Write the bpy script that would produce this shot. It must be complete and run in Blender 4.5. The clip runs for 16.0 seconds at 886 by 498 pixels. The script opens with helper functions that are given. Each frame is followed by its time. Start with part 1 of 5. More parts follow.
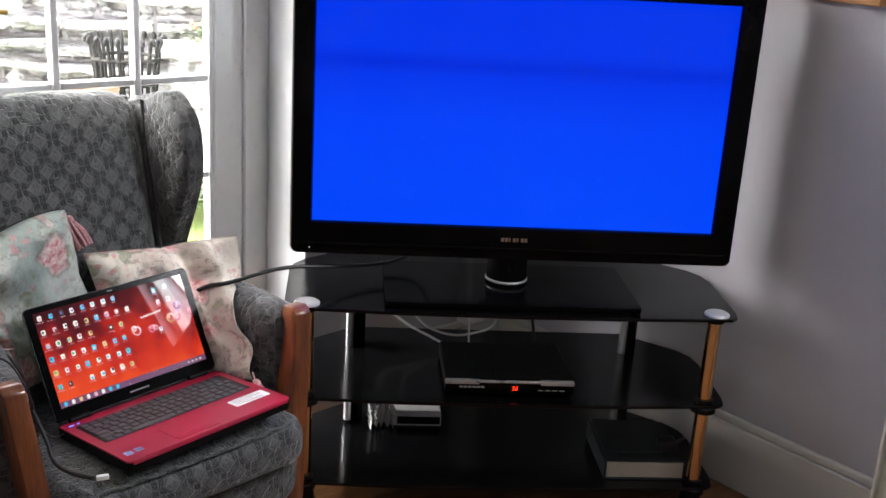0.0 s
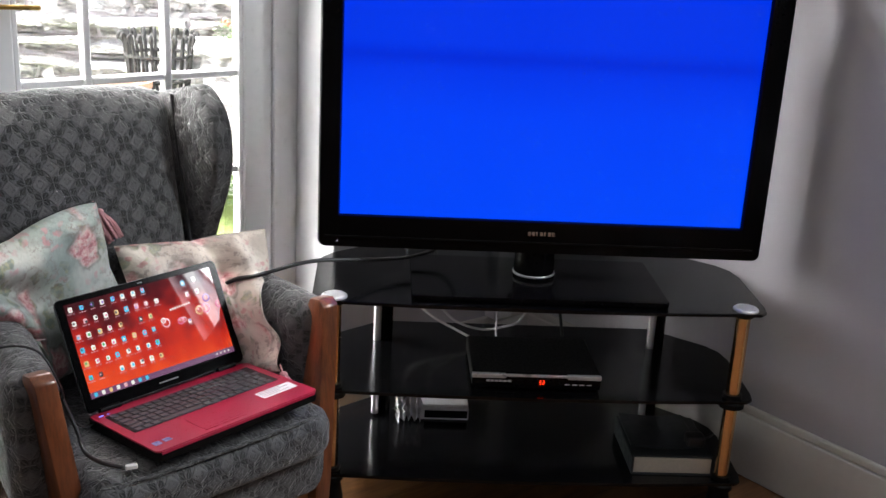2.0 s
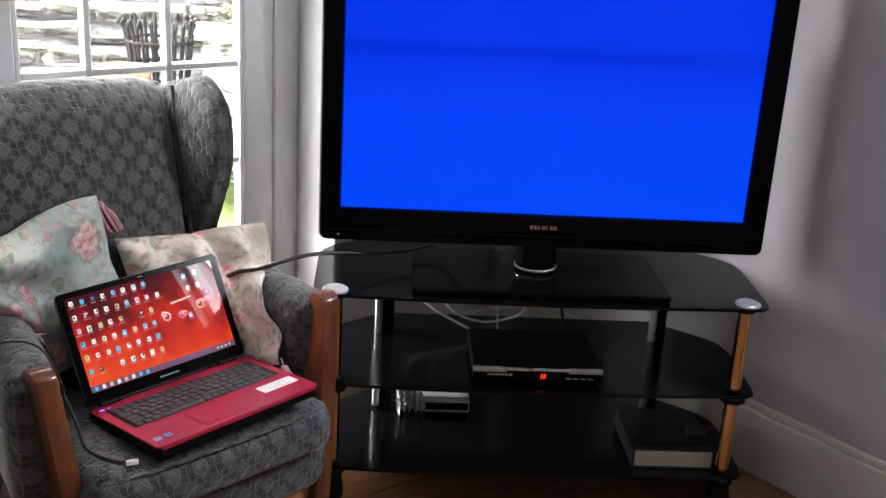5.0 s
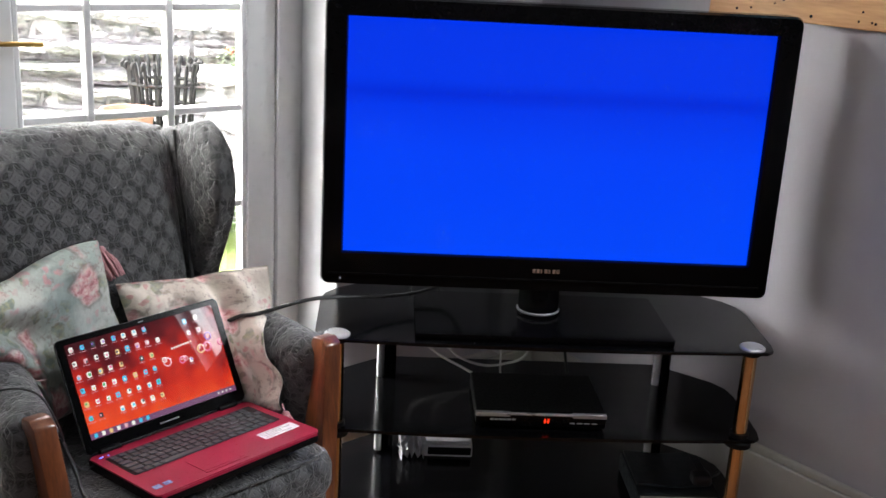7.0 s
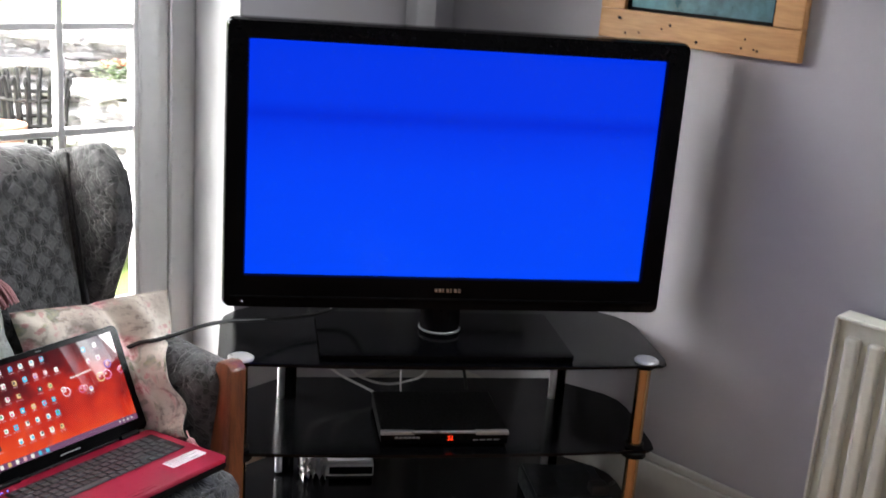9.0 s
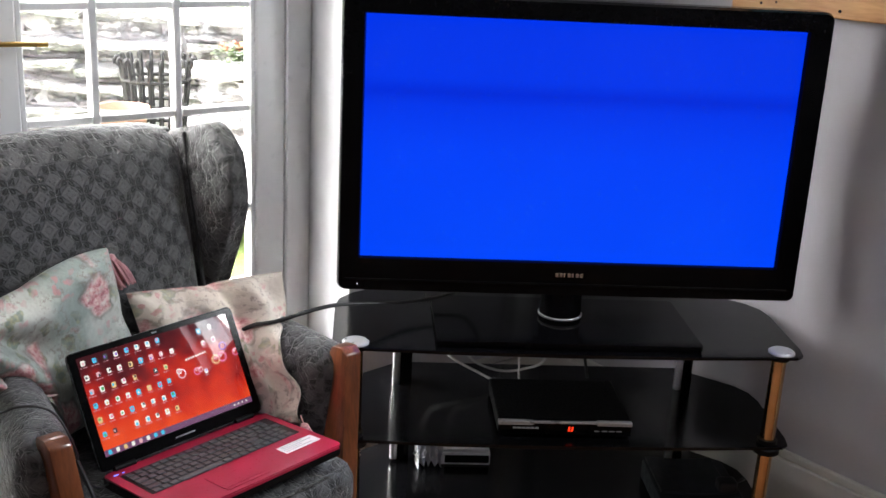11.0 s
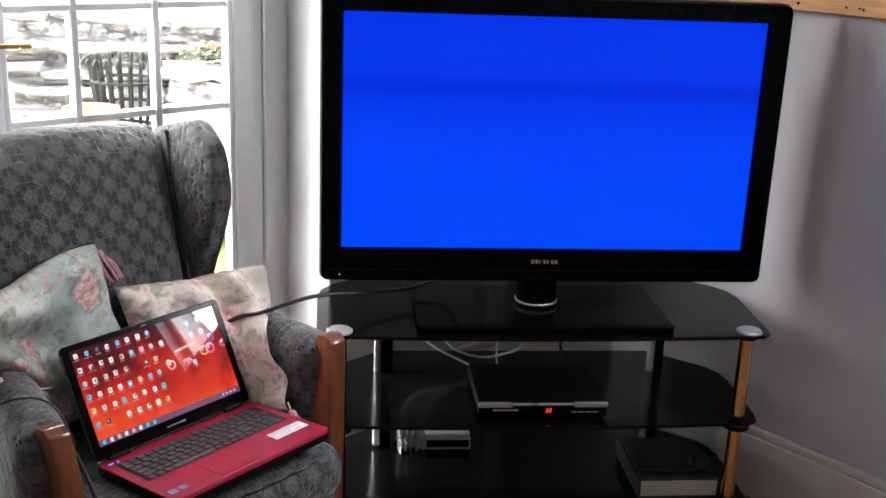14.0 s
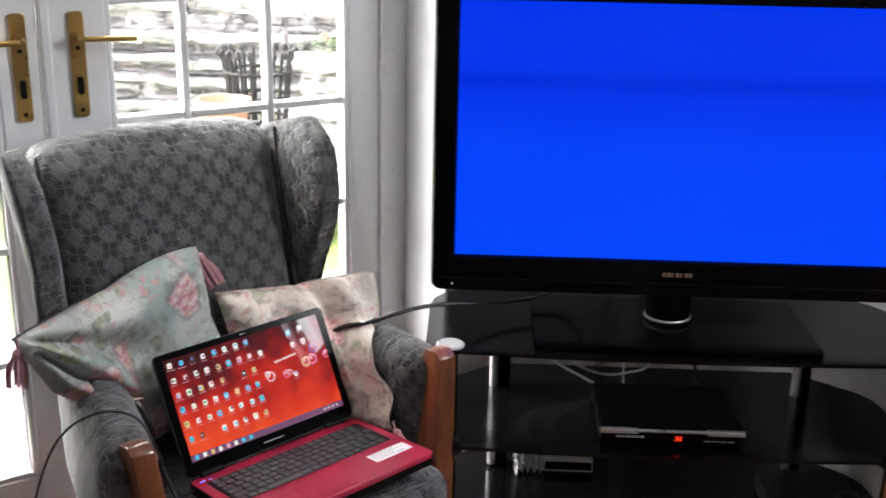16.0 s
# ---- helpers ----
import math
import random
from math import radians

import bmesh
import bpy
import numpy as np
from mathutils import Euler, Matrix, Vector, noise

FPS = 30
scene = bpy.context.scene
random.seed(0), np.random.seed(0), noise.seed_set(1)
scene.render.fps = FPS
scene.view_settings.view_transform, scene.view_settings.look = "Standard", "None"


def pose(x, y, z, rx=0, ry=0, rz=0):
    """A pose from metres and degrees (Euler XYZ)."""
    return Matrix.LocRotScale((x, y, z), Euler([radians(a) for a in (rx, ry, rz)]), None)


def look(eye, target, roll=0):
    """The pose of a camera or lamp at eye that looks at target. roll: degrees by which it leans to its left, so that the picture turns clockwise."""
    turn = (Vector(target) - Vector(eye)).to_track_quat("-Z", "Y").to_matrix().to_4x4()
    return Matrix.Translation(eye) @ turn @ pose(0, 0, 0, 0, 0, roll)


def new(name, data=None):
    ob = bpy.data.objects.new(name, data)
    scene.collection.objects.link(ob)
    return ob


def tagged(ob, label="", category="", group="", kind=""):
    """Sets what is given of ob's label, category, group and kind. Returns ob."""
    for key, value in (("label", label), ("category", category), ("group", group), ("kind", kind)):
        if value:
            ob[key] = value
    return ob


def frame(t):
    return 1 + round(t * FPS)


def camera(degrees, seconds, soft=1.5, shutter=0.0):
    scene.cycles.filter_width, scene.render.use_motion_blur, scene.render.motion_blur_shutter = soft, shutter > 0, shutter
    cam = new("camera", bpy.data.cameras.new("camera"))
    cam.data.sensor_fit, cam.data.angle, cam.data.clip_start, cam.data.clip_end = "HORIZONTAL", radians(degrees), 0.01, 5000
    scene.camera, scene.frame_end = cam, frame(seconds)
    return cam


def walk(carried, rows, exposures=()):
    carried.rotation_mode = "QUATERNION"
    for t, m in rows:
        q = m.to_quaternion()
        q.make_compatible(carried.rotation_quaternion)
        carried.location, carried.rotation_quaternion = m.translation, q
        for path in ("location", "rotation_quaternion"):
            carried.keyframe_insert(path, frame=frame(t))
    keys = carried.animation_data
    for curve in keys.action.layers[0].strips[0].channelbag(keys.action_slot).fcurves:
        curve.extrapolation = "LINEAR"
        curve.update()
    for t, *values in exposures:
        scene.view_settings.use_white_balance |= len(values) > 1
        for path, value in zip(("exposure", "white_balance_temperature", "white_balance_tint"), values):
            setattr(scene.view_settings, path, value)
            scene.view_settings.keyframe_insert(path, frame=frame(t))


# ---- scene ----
cam = camera(44.2, 16.0, shutter=0.4)
PATH = [
    (0, (-0.377, -2.391, 1.349), (-0.207, -0.494, 0.74), 3.5),
    (0.5, (-0.373, -2.391, 1.345), (-0.215, -0.493, 0.734), 3.2),
    (1, (-0.365, -2.385, 1.349), (-0.24, -0.489, 0.724), 3.4),
    (1.5, (-0.365, -2.39, 1.344), (-0.254, -0.493, 0.722), 3.5),
    (2, (-0.365, -2.398, 1.342), (-0.254, -0.499, 0.726), 3.1),
    (2.5, (-0.374, -2.391, 1.348), (-0.257, -0.493, 0.729), 2.9),
    (3, (-0.375, -2.386, 1.35), (-0.253, -0.489, 0.727), 3.4),
    (5.3, (-0.365, -2.38, 1.366), (-0.257, -0.491, 0.718), 3.2),
    (5.5, (-0.359, -2.377, 1.367), (-0.257, -0.477, 0.752), 2.9),
    (6, (-0.377, -2.369, 1.36), (-0.255, -0.471, 0.743), 4.2),
    (6.5, (-0.344, -2.363, 1.383), (-0.232, -0.464, 0.764), 2.4),
    (7, (-0.367, -2.369, 1.373), (-0.263, -0.458, 0.792), 3.1),
    (7.5, (-0.429, -2.388, 1.392), (-0.255, -0.483, 0.807), 0.6),
    (7.7, (-0.446, -2.385, 1.390), (-0.224, -0.489, 0.803), 2.5),
    (8, (-0.464, -2.398, 1.382), (-0.244, -0.497, 0.799), 3.8),
    (8.5, (-0.454, -2.393, 1.391), (-0.212, -0.483, 0.846), 3.5),
    (8.8, (-0.447, -2.373, 1.394), (-0.165, -0.485, 0.851), 3.0),
    (9, (-0.447, -2.376, 1.401), (-0.105, -0.487, 0.851), 4.3),
    (9.2, (-0.443, -2.346, 1.388), (-0.104, -0.457, 0.771), 2.9),
    (9.3, (-0.449, -2.336, 1.383), (-0.173, -0.442, 0.786), 3.2),
    (9.5, (-0.456, -2.315, 1.371), (-0.294, -0.412, 0.775), 2.1),
    (9.7, (-0.446, -2.307, 1.357), (-0.366, -0.391, 0.788), 2.0),
    (11.8, (-0.445, -2.281, 1.38), (-0.257, -0.384, 0.775), 2.6),
    (12, (-0.431, -2.285, 1.37), (-0.251, -0.388, 0.764), 1.8),
    (12.5, (-0.434, -2.272, 1.367), (-0.242, -0.381, 0.745), 2.0),
    (13, (-0.43, -2.302, 1.368), (-0.243, -0.408, 0.752), 2.2),
    (13.5, (-0.443, -2.339, 1.377), (-0.251, -0.443, 0.769), 2.0),
    (14, (-0.482, -2.36, 1.377), (-0.283, -0.461, 0.782), 2.3),
    (14.5, (-0.525, -2.356, 1.373), (-0.301, -0.457, 0.785), 2.7),
    (15, (-0.519, -2.318, 1.358), (-0.273, -0.422, 0.772), 2.9),
    (15.2, (-0.497, -2.268, 1.362), (-0.324, -0.386, 0.767), 2.4),
    (15.5, (-0.477, -2.238, 1.361), (-0.396, -0.333, 0.758), 1.8),
    (15.7, (-0.453, -2.199, 1.362), (-0.417, -0.308, 0.756), 1.7),
    (16, (-0.423, -2.171, 1.36), (-0.482, -0.271, 0.739), 1.2),
]
walk(cam, [(t, look(eye, target, roll)) for t, eye, target, roll in PATH])

# ---- light ----
FLOOR = -0.05
W = Matrix.Translation((-0.89, 0.30, 0)) @ Matrix.Rotation(radians(36), 4, "Z")   # x along the window wall, y out of doors
EXPOSURE = 3.97
GLOW = 2 ** -EXPOSURE                          # strength at which a screen shows its own colours
scene.view_settings.exposure = EXPOSURE
world = bpy.data.worlds.new("sky")
scene.world = world
world.use_nodes = True
sky = world.node_tree.nodes.new("ShaderNodeTexSky")
sky.sky_type, sky.sun_disc = "NISHITA", False
sky.sun_elevation, sky.sun_rotation = radians(62), radians(-75)
sky.air_density, sky.dust_density, sky.ozone_density = 1.0, 6.0, 0.5
mute = world.node_tree.nodes.new("ShaderNodeHueSaturation")
mute.inputs["Saturation"].default_value = 0.25
world.node_tree.links.new(sky.outputs[0], mute.inputs["Color"])
world.node_tree.links.new(mute.outputs[0], world.node_tree.nodes["Background"].inputs[0])
world.node_tree.nodes["Background"].inputs[1].default_value = 0.15

sun_data = bpy.data.lights.new("sun", "SUN")
sun_data.energy, sun_data.angle, sun_data.color = 0.55, radians(44), (1.0, 0.985, 0.97)
sun = new("sun", sun_data)
sun.matrix_world = look((0, 0, 0), W.to_3x3() @ Vector((0.66, -0.74, -0.50)))


def window_light(name, centre, toward, width, height, power):
    data = bpy.data.lights.new(name, "AREA")
    data.shape, data.size, data.size_y, data.energy, data.color = "RECTANGLE", width, height, power, (0.93, 0.97, 1.0)
    ob = new(name, data)
    ob.matrix_world = look(centre, toward)
    return ob


window_light("side_window_daylight", W @ Vector((1.22, -1.74, 1.64)), W @ Vector((0.0, -1.6, 1.2)), 0.40, 0.88, 3.1)


# ---- materials ----
def nodes_of(name):
    m = bpy.data.materials.new(name)
    m.use_nodes = True
    nt = m.node_tree
    return m, nt, nt.nodes["Principled BSDF"]


def ramp(nt, src, stops):
    nd = nt.nodes.new("ShaderNodeValToRGB")
    el = nd.color_ramp.elements
    while len(el) < len(stops):
        el.new(0.5)
    for e, (p, c) in zip(el, stops):
        e.position = p
        e.color = (*c, 1) if len(c) == 3 else c
    nt.links.new(src, nd.inputs[0])
    return nd.outputs[0]


def mathn(nt, op, a, b=None):
    nd = nt.nodes.new("ShaderNodeMath")
    nd.operation = op
    for i, v in enumerate((a, b)):
        if v is None:
            continue
        if isinstance(v, (int, float)):
            nd.inputs[i].default_value = v
        else:
            nt.links.new(v, nd.inputs[i])
    return nd.outputs[0]


def mixc(nt, fac, a, b, mode="MIX"):
    nd = nt.nodes.new("ShaderNodeMix")
    nd.data_type, nd.blend_type = "RGBA", mode
    for sock, v in ((nd.inputs[0], fac), (nd.inputs[6], a), (nd.inputs[7], b)):
        if isinstance(v, (int, float)):
            sock.default_value = v
        elif isinstance(v, tuple):
            sock.default_value = (*v, 1) if len(v) == 3 else v
        else:
            nt.links.new(v, sock)
    return nd.outputs[2]


def coords(nt, which="Object", scale=(1, 1, 1), turn=0.0):
    tc = nt.nodes.new("ShaderNodeTexCoord")
    mp = nt.nodes.new("ShaderNodeMapping")
    mp.inputs["Scale"].default_value = scale
    mp.inputs["Rotation"].default_value = (0, 0, turn)
    nt.links.new(tc.outputs[which], mp.inputs[0])
    return mp.outputs[0]


def noisy(nt, vec, scale, detail=3.0, rough=0.55):
    nd = nt.nodes.new("ShaderNodeTexNoise")
    nd.inputs["Scale"].default_value, nd.inputs["Detail"].default_value, nd.inputs["Roughness"].default_value = scale, detail, rough
    nt.links.new(vec, nd.inputs["Vector"])
    return nd.outputs["Fac"]


def bump(nt, bsdf, height, strength, dist):
    nd = nt.nodes.new("ShaderNodeBump")
    nd.inputs["Strength"].default_value, nd.inputs["Distance"].default_value = strength, dist
    nt.links.new(height, nd.inputs["Height"])
    nt.links.new(nd.outputs[0], bsdf.inputs["Normal"])


def surface(name, color, rough=0.5, metal=0.0, vary=0.12, big=1.5, fine=60.0, relief=0.0, coat=0.0, rough_vary=0.1, spec=0.5):
    """A general surface: colour with stains at two scales, uneven gloss and fine relief."""
    m, nt, b = nodes_of(name)
    v = coords(nt)
    n1, n2 = noisy(nt, v, big, 4), noisy(nt, v, fine, 3)
    mixed = mathn(nt, "ADD", mathn(nt, "MULTIPLY", n1, 0.65), mathn(nt, "MULTIPLY", n2, 0.35))
    lo, hi = tuple(max(0, c * (1 - vary)) for c in color), tuple(min(1, c * (1 + vary)) for c in color)
    nt.links.new(ramp(nt, mixed, [(0.3, lo), (0.7, hi)]), b.inputs["Base Color"])
    r = ramp(nt, n2, [(0.3, (max(0, rough - rough_vary),) * 3), (0.7, (min(1, rough + rough_vary),) * 3)])
    nt.links.new(r, b.inputs["Roughness"])
    b.inputs["Metallic"].default_value = metal
    b.inputs["Coat Weight"].default_value = coat
    b.inputs["Specular IOR Level"].default_value = spec
    if relief:
        bump(nt, b, n2, 0.5, relief)
    return m


def wood(name, dark, light, along="X", rough=0.35, scale=1.0, coat=0.3):
    m, nt, b = nodes_of(name)
    sc = {"X": (1.5, 14, 14), "Y": (14, 1.5, 14), "Z": (14, 14, 1.5)}[along]
    v = coords(nt, "Object", tuple(a * scale for a in sc))
    n1, n2 = noisy(nt, v, 3.0, 6, 0.6), noisy(nt, v, 14.0, 4)
    mixed = mathn(nt, "ADD", mathn(nt, "MULTIPLY", n1, 0.7), mathn(nt, "MULTIPLY", n2, 0.3))
    info = nt.nodes.new("ShaderNodeObjectInfo")
    shade = mathn(nt, "ADD", mixed, mathn(nt, "MULTIPLY", mathn(nt, "SUBTRACT", info.outputs["Random"], 0.5), 0.12))
    nt.links.new(ramp(nt, shade, [(0.32, dark), (0.5, tuple((a + c) / 2 for a, c in zip(dark, light))), (0.68, light)]), b.inputs["Base Color"])
    b.inputs["Roughness"].default_value = rough
    b.inputs["Coat Weight"].default_value = coat
    b.inputs["Coat Roughness"].default_value = 0.15
    bump(nt, b, n2, 0.25, 0.0006)
    return m


def woven():
    """Grey woven upholstery with a lattice of four-petal figures, about 5 cm apart."""
    m, nt, b = nodes_of("grey_figured_upholstery")
    v0 = coords(nt, "UV")
    wob = nt.nodes.new("ShaderNodeTexNoise")
    wob.inputs["Scale"].default_value = 24.0
    wob.inputs["Detail"].default_value = 3.0
    nt.links.new(v0, wob.inputs["Vector"])
    va = nt.nodes.new("ShaderNodeVectorMath")
    va.operation = "MULTIPLY_ADD"
    nt.links.new(wob.outputs["Color"], va.inputs[0])
    va.inputs[1].default_value = (0.013, 0.013, 0.013)
    nt.links.new(v0, va.inputs[2])
    sep = nt.nodes.new("ShaderNodeSeparateXYZ")
    nt.links.new(va.outputs[0], sep.inputs[0])
    k = math.pi / 0.060
    a = mathn(nt, "MULTIPLY", mathn(nt, "ADD", sep.outputs[0], sep.outputs[1]), k)
    c = mathn(nt, "MULTIPLY", mathn(nt, "SUBTRACT", sep.outputs[0], sep.outputs[1]), k)
    sa, sc = mathn(nt, "ABSOLUTE", mathn(nt, "SINE", a)), mathn(nt, "ABSOLUTE", mathn(nt, "SINE", c))
    ta, tc = mathn(nt, "ABSOLUTE", mathn(nt, "SINE", mathn(nt, "MULTIPLY", a, 2.0))), mathn(nt, "ABSOLUTE", mathn(nt, "SINE", mathn(nt, "MULTIPLY", c, 2.0)))
    # leaf-shaped strokes along both diagonals, thick half way between the crossings
    one = mathn(nt, "SUBTRACT", mathn(nt, "MULTIPLY", tc, 0.52), sa)
    two = mathn(nt, "SUBTRACT", mathn(nt, "MULTIPLY", ta, 0.52), sc)
    cell = mathn(nt, "MINIMUM", sa, sc)
    rings = [mathn(nt, "SUBTRACT", w, mathn(nt, "ABSOLUTE", mathn(nt, "SUBTRACT", cell, at))) for at, w in ((0.52, 0.10), (0.90, 0.05))]
    diamond = mathn(nt, "MAXIMUM", rings[0], rings[1])
    hyp = mathn(nt, "SQRT", mathn(nt, "ADD", mathn(nt, "MULTIPLY", sa, sa), mathn(nt, "MULTIPLY", sc, sc)))
    boss = mathn(nt, "SUBTRACT", 0.07, mathn(nt, "ABSOLUTE", mathn(nt, "SUBTRACT", hyp, 0.26)))
    stroke = mathn(nt, "MAXIMUM", mathn(nt, "MAXIMUM", one, two), mathn(nt, "MAXIMUM", boss, mathn(nt, "MULTIPLY", diamond, 1.3)))
    # a rib inside each leaf stroke and a raised star in each cell
    rib = mathn(nt, "MAXIMUM", mathn(nt, "SUBTRACT", mathn(nt, "MULTIPLY", tc, 0.16), sa), mathn(nt, "SUBTRACT", mathn(nt, "MULTIPLY", ta, 0.16), sc))
    worn = mathn(nt, "MULTIPLY", mathn(nt, "SUBTRACT", noisy(nt, v0, 120, 4, 0.75), 0.5), 0.70)
    figure = ramp(nt, mathn(nt, "ADD", stroke, worn), [(0.0, (0, 0, 0)), (0.24, (1, 1, 1))])
    ribs = ramp(nt, mathn(nt, "ADD", rib, mathn(nt, "MULTIPLY", worn, 0.4)), [(0.02, (0, 0, 0)), (0.12, (1, 1, 1))])
    star = ramp(nt, mathn(nt, "ADD", cell, mathn(nt, "MULTIPLY", worn, 0.5)), [(0.42, (0, 0, 0)), (0.66, (1, 1, 1))])
    thread = noisy(nt, v0, 380, 3)
    big = noisy(nt, v0, 4, 4)
    ground = mixc(nt, star, (0.066, 0.066, 0.069), (0.090, 0.090, 0.093))
    col = mixc(nt, figure, ground, (0.005, 0.005, 0.006))
    col = mixc(nt, mathn(nt, "MULTIPLY", ribs, 0.22), col, (0.075, 0.075, 0.078))
    col = mixc(nt, ramp(nt, thread, [(0.40, (0, 0, 0)), (0.75, (0.45, 0.45, 0.45))]), col, (0.12, 0.12, 0.12))
    col = mixc(nt, ramp(nt, big, [(0.35, (0, 0, 0)), (0.7, (0.25, 0.25, 0.25))]), col, (0.045, 0.045, 0.047))
    nt.links.new(col, b.inputs["Base Color"])
    b.inputs["Roughness"].default_value = 0.62
    b.inputs["Sheen Weight"].default_value = 0.45
    b.inputs["Sheen Roughness"].default_value = 0.35
    h = mathn(nt, "ADD", mathn(nt, "MULTIPLY", thread, 0.30), mathn(nt, "SUBTRACT", mathn(nt, "ADD", mathn(nt, "MULTIPLY", star, 0.5), mathn(nt, "MULTIPLY", ribs, 0.6)), figure))
    bump(nt, b, h, 0.9, 0.0021)
    return m


def plain_cloth(name, color, rough=0.9):
    m, nt, b = nodes_of(name)
    v = coords(nt, "UV")
    t, g = noisy(nt, v, 500, 2), noisy(nt, v, 6, 4)
    f = mathn(nt, "ADD", mathn(nt, "MULTIPLY", t, 0.6), mathn(nt, "MULTIPLY", g, 0.4))
    nt.links.new(ramp(nt, f, [(0.3, tuple(c * 0.6 for c in color)), (0.7, tuple(min(1, c * 1.3) for c in color))]), b.inputs["Base Color"])
    b.inputs["Roughness"].default_value = rough
    b.inputs["Sheen Weight"].default_value = 0.3
    bump(nt, b, t, 0.5, 0.002)
    return m


def floral(name, ground, second, rose_scale, seed):
    """Printed cotton with roses and leaves."""
    m, nt, b = nodes_of(name)
    tc = nt.nodes.new("ShaderNodeTexCoord")
    mp = nt.nodes.new("ShaderNodeMapping")
    mp.inputs["Location"].default_value = (seed, seed * 0.7, 0)
    nt.links.new(tc.outputs["UV"], mp.inputs[0])
    v = mp.outputs[0]
    nz = nt.nodes.new("ShaderNodeTexNoise")
    nz.inputs["Scale"].default_value, nz.inputs["Detail"].default_value = 22, 4
    nt.links.new(v, nz.inputs["Vector"])
    wv = nt.nodes.new("ShaderNodeVectorMath")
    wv.operation = "MULTIPLY_ADD"
    nt.links.new(nz.outputs["Color"], wv.inputs[0])
    wv.inputs[1].default_value = (0.065, 0.065, 0)
    nt.links.new(v, wv.inputs[2])

    def spots(scale, edge, soft):
        vo = nt.nodes.new("ShaderNodeTexVoronoi")
        vo.voronoi_dimensions = "2D"
        vo.inputs["Scale"].default_value = scale
        nt.links.new(wv.outputs[0], vo.inputs["Vector"])
        return ramp(nt, vo.outputs["Distance"], [(edge, (1, 1, 1)), (edge + soft, (0, 0, 0))])

    patch = ramp(nt, noisy(nt, v, 6.0, 4), [(0.44, (0, 0, 0)), (0.56, (1, 1, 1))])
    col = mixc(nt, patch, ground, second)
    # bouquets: where they lie, leaves and roses crowd together
    bouquet = ramp(nt, noisy(nt, v, 7.5, 2), [(0.46, (0, 0, 0)), (0.54, (1, 1, 1))])
    leaves = mathn(nt, "MULTIPLY", spots(rose_scale * 3.1, 0.26, 0.10), bouquet)
    leaf_tone = ramp(nt, noisy(nt, v, 90, 3), [(0.40, (0.10, 0.15, 0.11)), (0.60, (0.30, 0.30, 0.14))])
    col = mixc(nt, mathn(nt, "MULTIPLY", leaves, 0.75), col, leaf_tone)
    sprig = mathn(nt, "MULTIPLY", ramp(nt, noisy(nt, v, 75, 5, 0.75), [(0.52, (0, 0, 0)), (0.58, (1, 1, 1))]), ramp(nt, noisy(nt, v, 9, 2), [(0.44, (0, 0, 0)), (0.52, (1, 1, 1))]))
    col = mixc(nt, mathn(nt, "MULTIPLY", sprig, 0.55), col, (0.20, 0.14, 0.12))
    where = ramp(nt, noisy(nt, v, 5.5, 1), [(0.45, (0, 0, 0)), (0.50, (1, 1, 1))])
    roses = mathn(nt, "MULTIPLY", mathn(nt, "MULTIPLY", where, spots(rose_scale, 0.24, 0.10)), ramp(nt, noisy(nt, v, 42, 4, 0.7), [(0.30, (0.35, 0.35, 0.35)), (0.50, (1, 1, 1))]))
    petal = ramp(nt, noisy(nt, v, 62, 4, 0.7), [(0.36, (0.36, 0.07, 0.09)), (0.46, (0.60, 0.24, 0.26)), (0.54, (0.74, 0.46, 0.45)), (0.66, (0.82, 0.72, 0.68))])
    col = mixc(nt, mathn(nt, "MULTIPLY", roses, 0.9), col, petal)
    buds = mathn(nt, "MULTIPLY", spots(rose_scale * 4.0, 0.20, 0.08), ramp(nt, noisy(nt, v, 8, 2), [(0.50, (0, 0, 0)), (0.58, (1, 1, 1))]))
    col = mixc(nt, mathn(nt, "MULTIPLY", buds, 0.7), col, (0.56, 0.24, 0.25))
    outline = mathn(nt, "MULTIPLY", mathn(nt, "SUBTRACT", spots(rose_scale, 0.34, 0.05), spots(rose_scale, 0.28, 0.05)), noisy(nt, v, 30, 2))
    col = mixc(nt, mathn(nt, "MULTIPLY", outline, where), col, (0.16, 0.12, 0.10))
    nt.links.new(col, b.inputs["Base Color"])
    b.inputs["Roughness"].default_value = 0.7
    b.inputs["Sheen Weight"].default_value = 0.2
    bump(nt, b, mathn(nt, "ADD", noisy(nt, v, 13, 4), mathn(nt, "MULTIPLY", noisy(nt, v, 700, 1), 0.06)), 0.7, 0.018)
    return m


def glow(name, color, strength):
    m, nt, b = nodes_of(name)
    b.inputs["Base Color"].default_value = (0.01, 0.01, 0.01, 1)
    b.inputs["Emission Color"].default_value = (*color, 1)
    b.inputs["Emission Strength"].default_value = strength * GLOW
    b.inputs["Roughness"].default_value = 0.2
    return m


